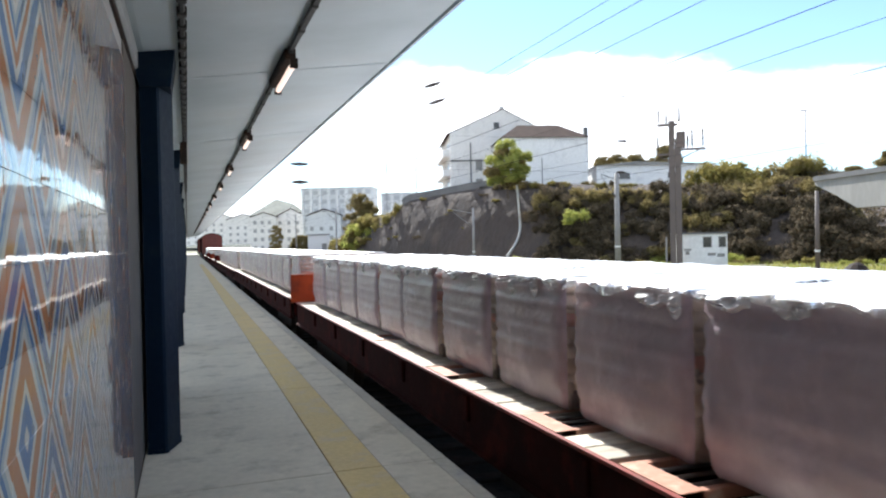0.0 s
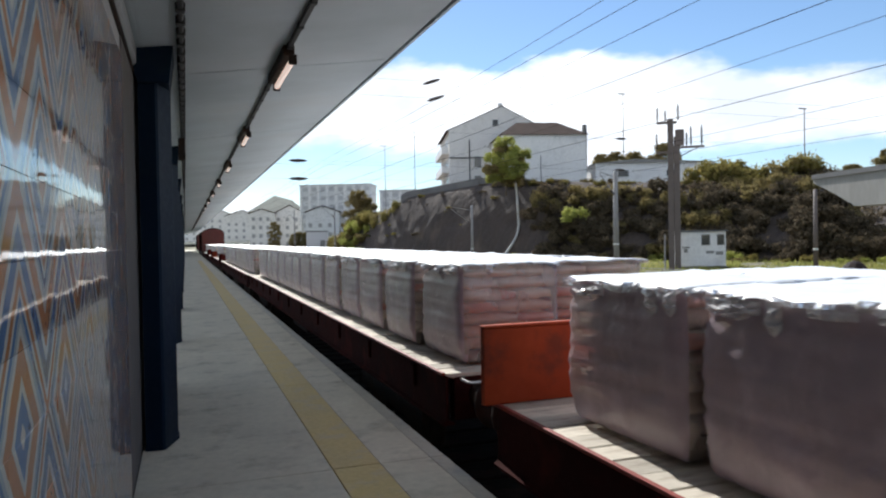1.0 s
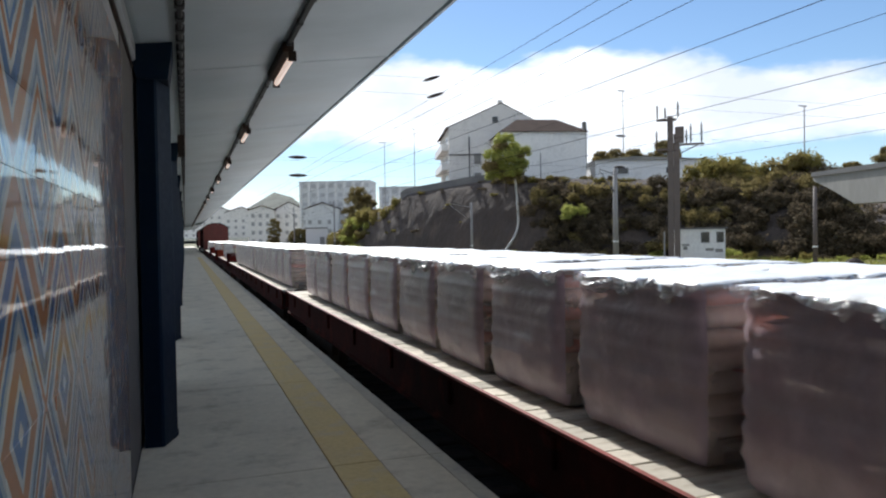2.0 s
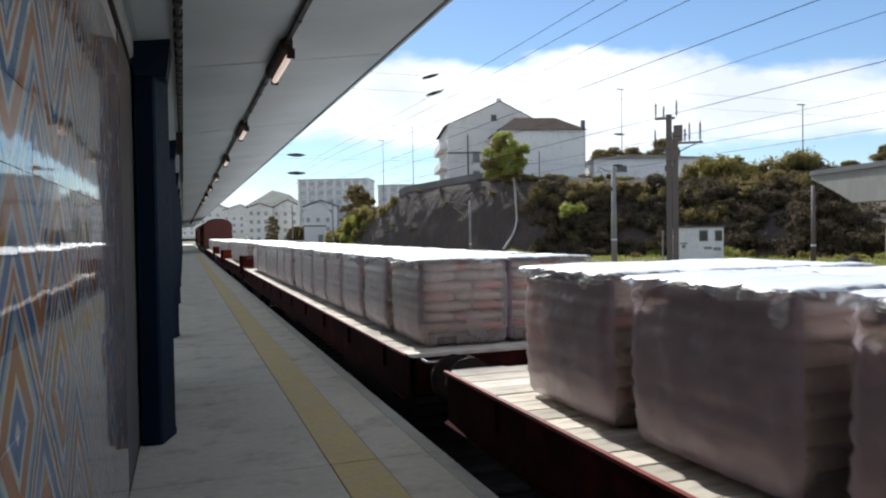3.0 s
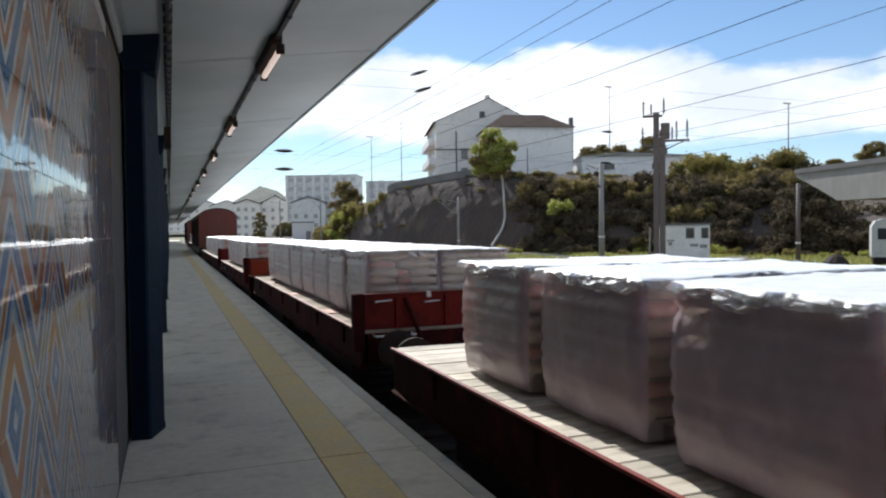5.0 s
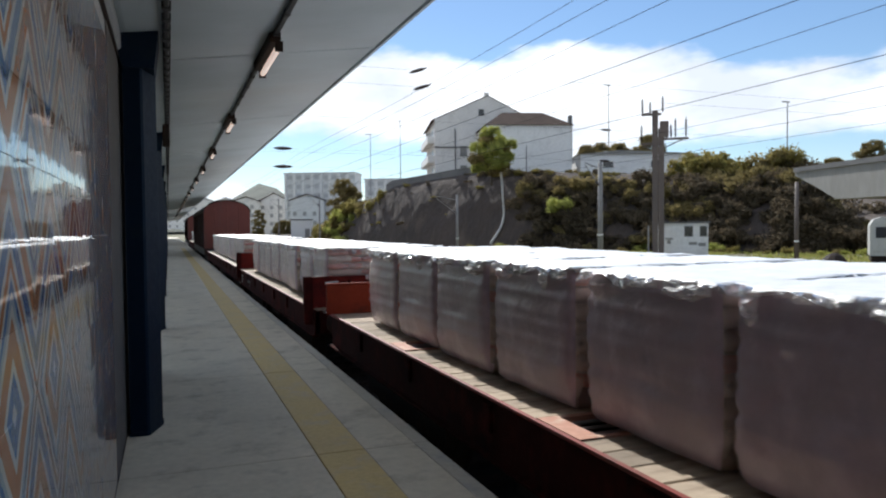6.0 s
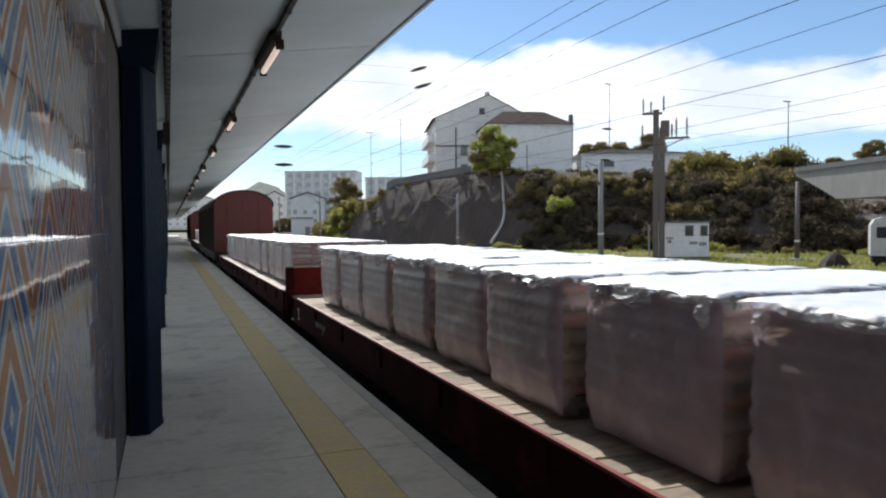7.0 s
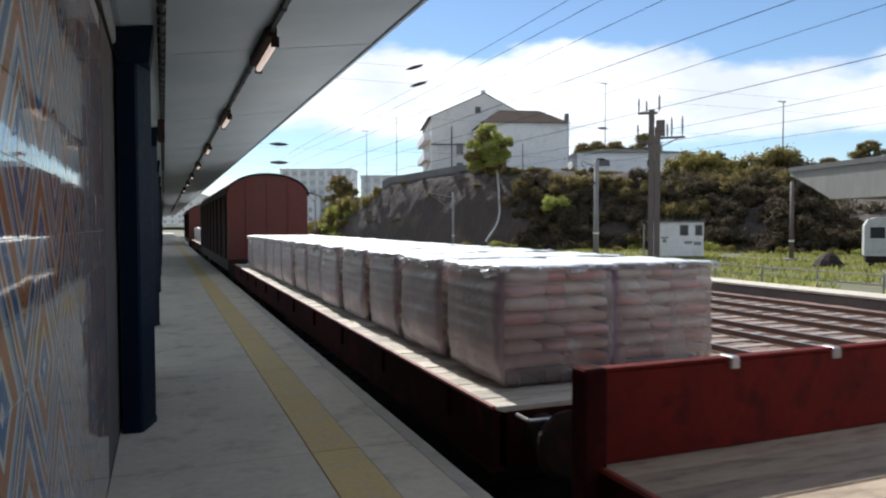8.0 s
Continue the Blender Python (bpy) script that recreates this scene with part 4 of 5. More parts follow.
def at_share(rows, s):
    k = min(int(s * (len(rows) - 1)), len(rows) - 2)
    f = s * (len(rows) - 1) - k
    f = f * f * (3 - 2 * f) * 0.4 + f * 0.6
    return Vector([a * (1 - f) + b * f for a, b in zip(rows[k], rows[k + 1])])


def hill_point(s, h):
    """A place on the slope: s along it, h from foot (0) to crest (1)."""
    b, t = at_share(HILL_BASE, s), at_share(HILL_TOP, s)
    p = Vector((b.x, b.y, -0.9)).lerp(t, h)
    p.z = -0.9 + (t.z + 0.9) * (1 - (1 - h) ** 1.6)
    n = 0.45 * noise.noise(p * 0.16) + 0.30 * noise.noise(p * 0.5) + 0.16 * noise.noise(p * 1.3) + 0.07 * noise.noise(p * 3.1)
    k = math.sin(math.pi * min(1, max(0, h))) ** 0.6
    return p + Vector((-0.6, -0.75, 0.1)) * (0.6 * n * k)


def make_hill():
    bm = bmesh.new()
    ns, nh = 420, 34
    g = [[bm.verts.new(hill_point(i / ns, j / nh)) for i in range(ns + 1)] for j in range(nh + 1)]
    for back, up in ((8, 0.4), (30, 0.7), (120, 1.5)):
        g.append([bm.verts.new(at_share(HILL_TOP, i / ns) + Vector((0.62 * back, 0.78 * back, up))) for i in range(ns + 1)])
    for row in g[-2:]:
        for v in row:
            v.co.z = max(v.co.z, 5.0)
    g.append([bm.verts.new(at_share(HILL_TOP, i / ns) + Vector((0.62 * 140, 0.78 * 140, -12))) for i in range(ns + 1)])
    for a, b in zip(g, g[1:]):
        for i in range(ns):
            bm.faces.new((a[i], a[i + 1], b[i + 1], b[i]))
    tagged(part("ground_hill", bm, rock, smooth=True), "dark steep cutting slope of earth and rock", "hill", kind="structure")
    # parapet of the road along the crest
    bm = bmesh.new()
    for k in range(60):
        s0, s1 = 0.315 + 0.14 * k / 60, 0.315 + 0.14 * (k + 1) / 60
        a, b = at_share(HILL_TOP, s0), at_share(HILL_TOP, s1)
        d = (b - a).normalized()
        side = Vector((d.y, -d.x, 0)) * 0.14
        vs = [bm.verts.new(p + o) for p, o in ((a, -side), (a, side), (b, side), (b, -side))]
        ws = [bm.verts.new(v.co + Vector((0, 0, 0.85))) for v in vs]
        for v in vs:
            v.co.z -= 1.2
        for i in range(4):
            bm.faces.new((vs[i], vs[(i + 1) % 4], ws[(i + 1) % 4], ws[i]))
        bm.faces.new(ws)
    tagged(part("wall_parapet", bm, parapet_stone), "low grey road parapet on top of the cutting", "parapet", kind="structure")


make_hill()


def foliage(seed, count, leaf, squash=0.8, lumps=7):
    """Leaves in clumps round a few uneven lobes, with gaps between them."""
    rnd = random.Random(seed)
    bm = bmesh.new()
    lobes = [(Vector((rnd.uniform(-0.62, 0.62), rnd.uniform(-0.62, 0.62), rnd.uniform(0.15, 0.9) * squash)), rnd.uniform(0.26, 0.50)) for _ in range(lumps)]
    for _ in range(count):
        c, r = lobes[rnd.randrange(lumps)]
        d = Vector((rnd.gauss(0, 1), rnd.gauss(0, 1), rnd.gauss(0, 1))).normalized()
        p = c + d * r * rnd.uniform(0.55, 1.08) * (0.85 + 0.5 * noise.noise(d * 2.5 + c * 3))
        if p.z < 0:
            p.z *= -0.3
        a = Vector((rnd.gauss(0, 1), rnd.gauss(0, 1), rnd.gauss(0, 0.7))).normalized()
        b = a.cross(d + Vector((0.1, 0.2, 0.4))).normalized()
        s = leaf * rnd.uniform(0.6, 1.4)
        vs = [bm.verts.new(p + a * s), bm.verts.new(p + b * s * 0.55), bm.verts.new(p - a * s), bm.verts.new(p - b * s * 0.55)]
        bm.faces.new(vs)
    return bm


def stems(seed, h=0.5, r=0.03, count=5):
    rnd = random.Random(seed)
    bm = bmesh.new()
    for _ in range(count):
        rod(bm, (rnd.uniform(-0.08, 0.08), rnd.uniform(-0.08, 0.08), -0.15), (rnd.uniform(-0.5, 0.5), rnd.uniform(-0.5, 0.5), h * rnd.uniform(0.7, 1.3)), r, 5, r * 0.4)
    return bm


BUSHES = {}
for _name, _mat in (("dark", leaf_dark), ("mid", leaf_mid), ("light", leaf_light), ("dry", leaf_dry)):
    BUSHES[_name] = [mesh_of("leaves", foliage(sd, 2500, 0.066, 0.8, 11), _mat) for sd in (1, 2, 3)]
STEMS = mesh_of("branchwork", stems(3), bark)
LABELS = {"dark": "dark evergreen scrub on the cutting", "mid": "olive green bush on the cutting", "light": "bright green bush in sunlight", "dry": "dry yellowing bush on the slope"}


SCRUB = []


def make_bush(p, size, kind, rnd, tall=1.0, spare=False):
    m = Matrix.Translation(p) @ Matrix.Rotation(rnd.uniform(0, 6.3), 4, "Z") @ Matrix.Diagonal((size, size * rnd.uniform(0.8, 1.2), size * tall * rnd.uniform(0.8, 1.15), 1))
    if spare:
        SCRUB.append((m, kind, rnd.randrange(3)))
        return None
    b = thing("bush", m, LABELS[kind], "bush", "bushes on the cutting")
    part("leaves", BUSHES[kind][rnd.randrange(3)], None, b)
    part("branchwork", STEMS, None, b)
    return b


def make_scrub():
    """The scrub that runs together on the slope, as one sheet of leaves."""
    kinds = ["dark", "mid", "light", "dry"]
    me = bpy.data.meshes.new("scrub")
    pts, mats = [], []
    for m, kind, k in SCRUB:
        src = BUSHES[kind][k]
        co = np.empty(len(src.vertices) * 3, dtype=np.float64)
        src.vertices.foreach_get("co", co)
        a = np.array(m)
        pts.append(co.reshape(-1, 3) @ a[:3, :3].T + a[:3, 3])
        mats += [kinds.index(kind)] * (len(src.vertices) // 4)
    pts = np.concatenate(pts)
    n = len(pts) // 4
    me.from_pydata(pts.tolist(), [], np.arange(4 * n).reshape(n, 4).tolist())
    for m in (leaf_dark, leaf_mid, leaf_light, leaf_dry):
        me.materials.append(m)
    me.polygons.foreach_set("material_index", mats)
    tagged(new("scrub", me), "dense brown and olive scrub covering the cutting", "scrub", kind="stuff")


def plant_hill():
    rnd = random.Random(21)
    # scrub over the crest and the right half of the slope
    for k in range(270):
        s, h = rnd.uniform(0.445, 0.76), rnd.random()
        if s < 0.50 and h < 0.6:
            continue
        if s < 0.60 and h > 0.60:
            continue
        p = hill_point(s, h)
        kind = "dark" if h < 0.55 else rnd.choice(("dark", "mid", "mid", "dry" if h > 0.8 else "dark"))
        make_bush(p + Vector((0, 0, -0.35)), rnd.uniform(1.1, 1.7) if s < 0.60 else rnd.uniform(1.2, 2.2) * (1.0 if h < 0.7 else 0.7), kind, rnd, 1.0, k % 2 == 1)
    for k in range(34):
        s = 0.43 + 0.34 * k / 33
        p = at_share(HILL_TOP, s)
        make_bush(p + Vector((rnd.uniform(-1, 1), rnd.uniform(-1, 1), -0.4)), rnd.uniform(0.5, 0.9) if s < 0.59 else rnd.uniform(0.8, 1.4), rnd.choice(("mid", "dry", "dark")), rnd)
    # more cover on the slope below the sheds, and ragged growth on its crest
    for k in range(95):
        p = hill_point(rnd.uniform(0.455, 0.63), rnd.uniform(0.0, 0.66))
        make_bush(p + Vector((0, 0, -0.35)), rnd.uniform(1.2, 2.0), rnd.choice(("dark", "dark", "mid")), rnd, 1.0, True)
    for k in range(34):
        p = at_share(HILL_TOP, rnd.uniform(0.425, 0.60))
        make_bush(p + Vector((rnd.uniform(-1.5, 0.5), rnd.uniform(-1.5, 0.5), -0.5)), rnd.uniform(0.5, 0.95), rnd.choice(("dry", "mid", "dark", "dry")), rnd)
    # taller clumps on the crest
    for x, y, z, sz, kd in ((54.0, 63.2, 6.9, 2.4, "dry"), (55.4, 62.0, 7.0, 2.7, "dry"), (57.2, 60.2, 6.6, 2.1, "dry"), (58.3, 58.4, 6.5, 1.9, "dark"), (59.0, 57.3, 7.0, 2.8, "mid"), (60.3, 56.0, 7.2, 2.6, "dry"), (61.4, 55.0, 6.2, 2.2, "dark")):
        make_bush(Vector((x, y, z)), sz, kd, rnd, 1.1)
    # growth beyond the bridge
    for x, y, z in ((84.5, 63.5, 0.2), (81, 65.0, 0.0), (85.3, 68.6, 1.0), (88, 60, 0.4), (90, 64, 2.0)):
        make_bush(Vector((x, y, z)), 4.2, "dark", rnd, 1.2)
    # the left foot of the slope
    for k in range(26):
        s = rnd.uniform(0.155, 0.25)
        h = rnd.uniform(0.0, 1.0)
        p = hill_point(s, h)
        make_bush(p + Vector((-0.5, 0, -0.3)), rnd.uniform(1.2, 2.4), rnd.choice(("light", "dry", "mid")), rnd)
    for x, y, z, sz, kd in ((26.6, 124.0, -0.6, 2.3, "light"), (27.0, 120.0, 0.2, 2.0, "light"), (27.9, 116.0, 0.8, 2.0, "dry"), (28.4, 112.5, 2.2, 1.9, "light"), (28.9, 109.5, 3.2, 1.8, "dry"), (29.6, 106.0, 4.2, 1.7, "dry"), (29.4, 110.5, 4.0, 2.0, "mid"), (30.4, 103.5, 5.4, 1.6, "dry"), (25.4, 128.0, -0.9, 2.2, "mid")):
        make_bush(Vector((x, y, z)), sz, kd, rnd, 1.2)
    make_bush(hill_point(0.492, 0.30) + Vector((-1.0, -1.4, 0.1)), 1.7, "light", rnd)
    make_bush(hill_point(0.52, 0.12) + Vector((-0.8, -1.0, -0.3)), 1.4, "dark", rnd)
    # dry tufts on the bare part of the slope
    for k in range(26):
        p = hill_point(rnd.uniform(0.20, 0.47), rnd.uniform(0.1, 1.0) ** 0.7)
        make_bush(p + Vector((0, 0, -0.2)), rnd.uniform(0.3, 0.8), rnd.choice(("dark", "dry", "dark")), rnd, 0.6)
    # low growth along the foot
    for k in range(46):
        s = 0.40 + 0.36 * k / 45
        p = hill_point(s, 0.0)
        make_bush(p + Vector((rnd.uniform(-3.0, 0.2), rnd.uniform(-3.5, 0), -0.1)), rnd.uniform(0.4, 1.0), rnd.choice(("mid", "dry", "dark", "light")), rnd)


plant_hill()
make_scrub()


def make_tree(p, h, r, kind, seed):
    rnd = random.Random(seed)
    t = thing("tree", Matrix.Translation(p), "young leafy tree with sunlit yellow green leaves" if kind == "light" else "leafy green tree behind the line", "tree", "trees")
    bm = rods(((0, 0, -0.5), (0.08, 0.05, h * 0.55), 0.14, 8, 0.08), ((0.08, 0.05, h * 0.55), (0, 0.1, h * 0.85), 0.08, 6, 0.03))
    for k in range(9):
        a = rnd.uniform(0, 6.3)
        z = h * rnd.uniform(0.3, 0.65)
        rod(bm, (0.05, 0.03, z), (r * 0.8 * math.cos(a), r * 0.8 * math.sin(a), z + h * rnd.uniform(0.1, 0.25)), 0.05, 5, 0.015)
    part("trunk", bm, bark, t)
    for k in range(16):
        f = k / 15
        a = 2.4 * k + rnd.uniform(-0.4, 0.4)
        d = r * 0.52 * math.sin(math.pi * (0.12 + 0.80 * f)) * rnd.uniform(0.75, 1.15)
        kk = r * (0.46 - 0.14 * f) * rnd.uniform(0.8, 1.15)
        part("crown", BUSHES["mid" if kind == "light" and k % 4 == 0 else kind][k % 3], None, t, at=Matrix.Translation((d * math.cos(a), d * math.sin(a), h * (0.10 + 0.66 * f))) @ Matrix.Rotation(a, 4, "Z") @ Matrix.Diagonal((kk, kk, kk, 1)))


make_tree(Vector((35.6, 75.9, 7.0)), 7.0, 3.6, "light", 3)
for x, y, z, h, r, sd in ((70.5, 92, 9.4, 7.2, 3.6, 5), (67.0, 95, 9.4, 5.8, 3.2, 6), (59.0, 92, 9.2, 5.0, 2.8, 7), (61.5, 92, 9.2, 5.6, 2.8, 8), (95, 73, 8.0, 6.2, 3.6, 9), (96.5, 80.7, 7.2, 5.2, 3.2, 10)):
    make_tree(Vector((x, y, z)), h, r, "mid", sd)


def make_pipe():
    cu = bpy.data.curves.new("drain_pipe", "CURVE")
    cu.dimensions, cu.bevel_depth, cu.bevel_resolution = "3D", 0.14, 3
    sp = cu.splines.new("BEZIER")
    pts = [(37.0, 76.3, 8.2), (36.9, 75.6, 5.2), (36.4, 74.7, 2.2), (34.6, 74.2, -0.3)]
    sp.bezier_points.add(len(pts) - 1)
    for bp, p in zip(sp.bezier_points, pts):
        bp.co = p
        bp.handle_left_type = bp.handle_right_type = "AUTO"
    cu.materials.append(pipe_white)
    tagged(new("drain_pipe", cu), "pale drain pipe hanging down the cutting", "pipe")


make_pipe()


def make_grass():
    bm = bmesh.new()
    rnd = random.Random(12)
    for _ in range(26000):
        x, y = rnd.uniform(20.9, 50), rnd.uniform(12, 62)
        if x < 26 and y > 44.5:
            continue
        if noise.noise(Vector((x * 0.25, y * 0.25, 2))) < -0.12:
            continue
        h, a = rnd.uniform(0.10, 0.36), rnd.uniform(0, 6.3)
        w = rnd.uniform(0.04, 0.09)
        lean = Vector((rnd.uniform(-0.15, 0.15), rnd.uniform(-0.15, 0.15), h))
        p = Vector((x, y, verge_z(x) - 0.01))
        e = Vector((math.cos(a) * w, math.sin(a) * w, 0))
        bm.faces.new([bm.verts.new(q) for q in (p - e, p + e, p + lean)])
    tagged(part("grass", bm, grass_mat), "sunlit rough green and yellow verge grass", "grass", kind="stuff")


make_grass()


def make_fence():
    f = thing("fence", pose(0, 0, 0), "low pale rail fence along the verge", "fence")
    for k in range(14):
        y = 14 + 2.6 * k
        part("post", rods(((22.4, y, -0.95), (22.4, y, 0.0), 0.035, 6)), galvanised, f)
    for z in (-0.05, -0.4):
        part("rail", rods(((22.4, 13, z), (22.4, 49, z), 0.022, 6)), galvanised, f)


make_fence()


def make_bridge():
    b = thing("road_bridge", pose(49.3, 44.85, 0, 0, 0, -105), "concrete road bridge with a haunched beam", "bridge")
    prof = [(0.0, 6.0), (34, 6.3), (34, 3.5), (5.2, 3.55), (2.6, 4.7), (0.0, 5.7)]
    part("deck_beam", prism([(u, v) for u, v in prof], -0.2, 8.5), bridge_concrete, b)
    part("parapet", boxes((0, 34, -0.35, -0.205, 5.98, 6.36)), parapet_stone, b, "dark parapet strip")
    for u in (12.0, 24.0):
        part("pier", soft_box(u, u + 0.9, 1.0, 7.5, -0.95, 3.6, 0.06), bridge_concrete, b)


make_bridge()


def make_hut(x, y, w, d, h, rz):
    hut = thing("relay_hut", pose(x, y, -0.95, 0, 0, rz), "small white equipment hut beside the tracks", "hut")
    part("plinth", boxes((-0.08, w + 0.08, -0.08, d + 0.08, 0, 0.22)), parapet_stone, hut)
    part("wall", soft_box(0, w, 0, d, 0.222, h, 0.02), house_white, hut)
    part("roof", soft_box(-0.12, w + 0.12, -0.12, d + 0.12, h + 0.002, h + 0.12, 0.02), parapet_stone, hut, "flat grey roof slab")
    for k, (u, uw) in enumerate(((w * 0.48, 0.55), (w * 0.82, 0.45))):
        wn = part("window", boxes((u, u + uw, -0.012, -0.002, h - 0.95, h - 0.25)), window_glass, hut)
        part("frame", boxes((u - 0.05, u, -0.03, -0.002, h - 1.0, h - 0.2), (u + uw, u + uw + 0.05, -0.03, -0.002, h - 1.0, h - 0.2), (u, u + uw, -0.03, -0.002, h - 0.25, h - 0.2), (u, u + uw, -0.03, -0.002, h - 1.0, h - 0.95)), shutter_mat, wn)
    for u, uw, v, vh in ((0.18, 0.55, 1.55, 0.12), (0.30, 0.28, 1.25, 0.26), (1.9, 0.6, 1.15, 0.2), (2.6, 0.55, 1.05, 0.25)):
        part("painted_bar", boxes((u, u + uw, -0.006, -0.002, v, v + vh)), shutter_mat, hut, "grey scrawl of paint on the wall")


make_hut(34.1, 43.0, 3.35, 2.4, 2.75, -22)


def make_cabin():
    c = thing("rail_trolley", pose(38.6, 29.9, -0.95, 0, 0, -50), "white rounded maintenance vehicle cab on the verge", "rail vehicle")
    part("body", prism([(0, 0.7), (2.4, 0.7), (2.4, 2.5), (2.2, 2.85), (1.8, 2.98), (0.6, 2.98), (0.2, 2.85), (0, 2.5)], 0, 3.0), cab_paint, c)
    for u in (0.3, 1.35):
        part("window", boxes((u, u + 0.75, -0.012, -0.002, 1.75, 2.4)), window_glass, c)
    part("underframe", boxes((0.1, 2.3, 0.1, 2.9, 0.3, 0.698)), dark_steel, c)
    for u in (0.45, 1.95):
        for v in (0.5, 2.4):
            bm = bmesh.new()
            spindle(bm, (u - 0.08, v, 0.3), (u + 0.08, v, 0.3), [(0, 0.30), (1, 0.30)], 14)
            part("wheel", bm, dark_steel, c)
    m = thing("spoil_mound", pose(37.4, 31.3, -0.95), "dark mound of spoil on the verge", "mound")
    bm = bmesh.new()
    spindle(bm, (0, 0, 0), (0.1, 0, 0.85), [(0, 0.95), (0.4, 0.75), (0.8, 0.45), (1, 0.15)], 11)
    part("mound", bm, dark_steel, m)


make_cabin()

# ---------- masts, poles and wires ----------


def insulator(bm, a, b, r=0.10):
    prof = [(0, 0.02)]
    for k in range(6):
        s = 0.12 + 0.13 * k
        prof += [(s, 0.03), (s + 0.05, r), (s + 0.08, 0.03)]
    return spindle(bm, a, b, prof + [(1, 0.02)], 8)


def make_mast():
    m = thing("switching_mast", pose(33.1, 42.3, -0.95, 0, 0, -38), "tall brown catenary mast with switch gear and insulators", "mast", "masts")
    m.matrix_basis = m.matrix_basis @ Matrix.Diagonal((1.2, 1.2, 1.0, 1))
    for x in (-0.16, 0.19):
        part("leg", soft_box(x - 0.17, x + 0.17, -0.15, 0.15, 0, 10.9 if x < 0 else 9.6, 0.02), mast_brown, m)
    part("crossarm", boxes((-0.95, 0.2, -0.07, 0.07, 10.55, 10.72)), mast_brown, m)
    part("crossarm", boxes((0.1, 1.75, -0.07, 0.07, 8.75, 8.9), (-1.0, -0.2, -0.07, 0.07, 8.45, 8.6)), mast_brown, m)
    part("switch_box", soft_box(0.1, 0.62, -0.2, 0.2, 8.95, 10.1, 0.04), mast_brown, m, "brown switch gear box")
    for x, z0, z1 in ((-0.9, 10.72, 11.8), (-0.45, 10.72, 11.55), (0.28, 10.72, 11.95), (1.0, 8.9, 10.3), (1.6, 8.9, 10.35), (-0.95, 9.9, 8.6), (0.75, 8.9, 9.9)):
        part("insulator", insulator(bmesh.new(), (x, 0, z0), (x, 0, z1)), ceramic, m, "ribbed brown insulator")
    part("strut", rods(((0.2, 0, 8.1), (1.4, 0, 8.76), 0.04, 6), ((-0.2, 0, 7.9), (-0.9, 0, 8.46), 0.03, 6)), mast_brown, m)
    part("cable_pipe", rods(((-0.55, -0.05, 0), (-0.55, -0.05, 2.6), 0.05, 6)), galvanised, m, "slim grey cable pipe")
    part("sign_plate", boxes((-0.32, -0.06, -0.14, -0.125, 0.9, 1.15), (0.08, 0.32, -0.14, -0.125, 0.75, 1.0)), white_metal, m, "small white plate with no lettering")


make_mast()


def make_post(x, y, h, r, arm, mat, label):
    p = thing("catenary_post", pose(x, y, -0.95), label, "post", "masts")
    part("shaft", rods(((0, 0, 0), (0, 0, h), r, 10, r * 0.75)), mat, p, smooth=True)
    part("foot", soft_box(-0.32, 0.32, -0.32, 0.32, 0, 0.25, 0.03), galvanised, p, "concrete foot")
    part("band", rods(((0, 0, h * 0.25), (0, 0, h * 0.25 + 0.12), r * 1.05, 10)), white_metal, p)
    if arm:
        part("arm", rods(((0, 0, h - 0.5), (-arm, -0.4, h - 0.15), 0.035, 6), ((0, 0, h - 1.9), (-arm, -0.4, h - 0.3), 0.03, 6)), mat, p)
        part("insulator", insulator(bmesh.new(), (0, 0, h - 1.9), (-0.5, -0.1, h - 1.48)), ceramic, p)


make_post(30.8, 46.2, 7.5, 0.22, 1.6, galvanised, "round concrete catenary post beside the verge")
make_post(40.1, 36.5, 5.5, 0.16, 0, mast_brown, "short brown post without arms")
make_post(26.6, 64.8, 5.8, 0.15, 2.4, galvanised, "slim catenary post with a bracket arm")
make_post(22.0, 110.0, 8.0, 0.13, 2.0, galvanised, "slim far catenary post")
make_post(21.5, 150.0, 9.0, 0.15, 2.0, galvanised, "slim far catenary post")
make_post(38.9, 25.2, 5.2, 0.06, 0, white_metal, "thin white signal post")


def make_street_lamp(x, y, z0, z1, arm):
    s = thing("street_lamp", pose(x, y, z0), "tall thin street lamp behind the cutting", "street lamp", "street lamps")
    part("pole", rods(((0, 0, 0), (0, 0, z1 - z0), 0.11, 6, 0.06)), galvanised, s)
    part("lamp_head", soft_box(-arm, arm * 0.4, -0.12, 0.12, z1 - z0, z1 - z0 + 0.14, 0.04), galvanised, s)


for x, y, z0, z1, arm in ((70.1, 102.6, 8.8, 25.4, 0.9), (74.2, 69.1, 5.0, 17.2, 0.9), (46.0, 143.3, 6.0, 24.0, 0.3), (45.4, 164.8, 2.0, 23.9, 1.3)):
    make_street_lamp(x, y, z0, z1, arm)


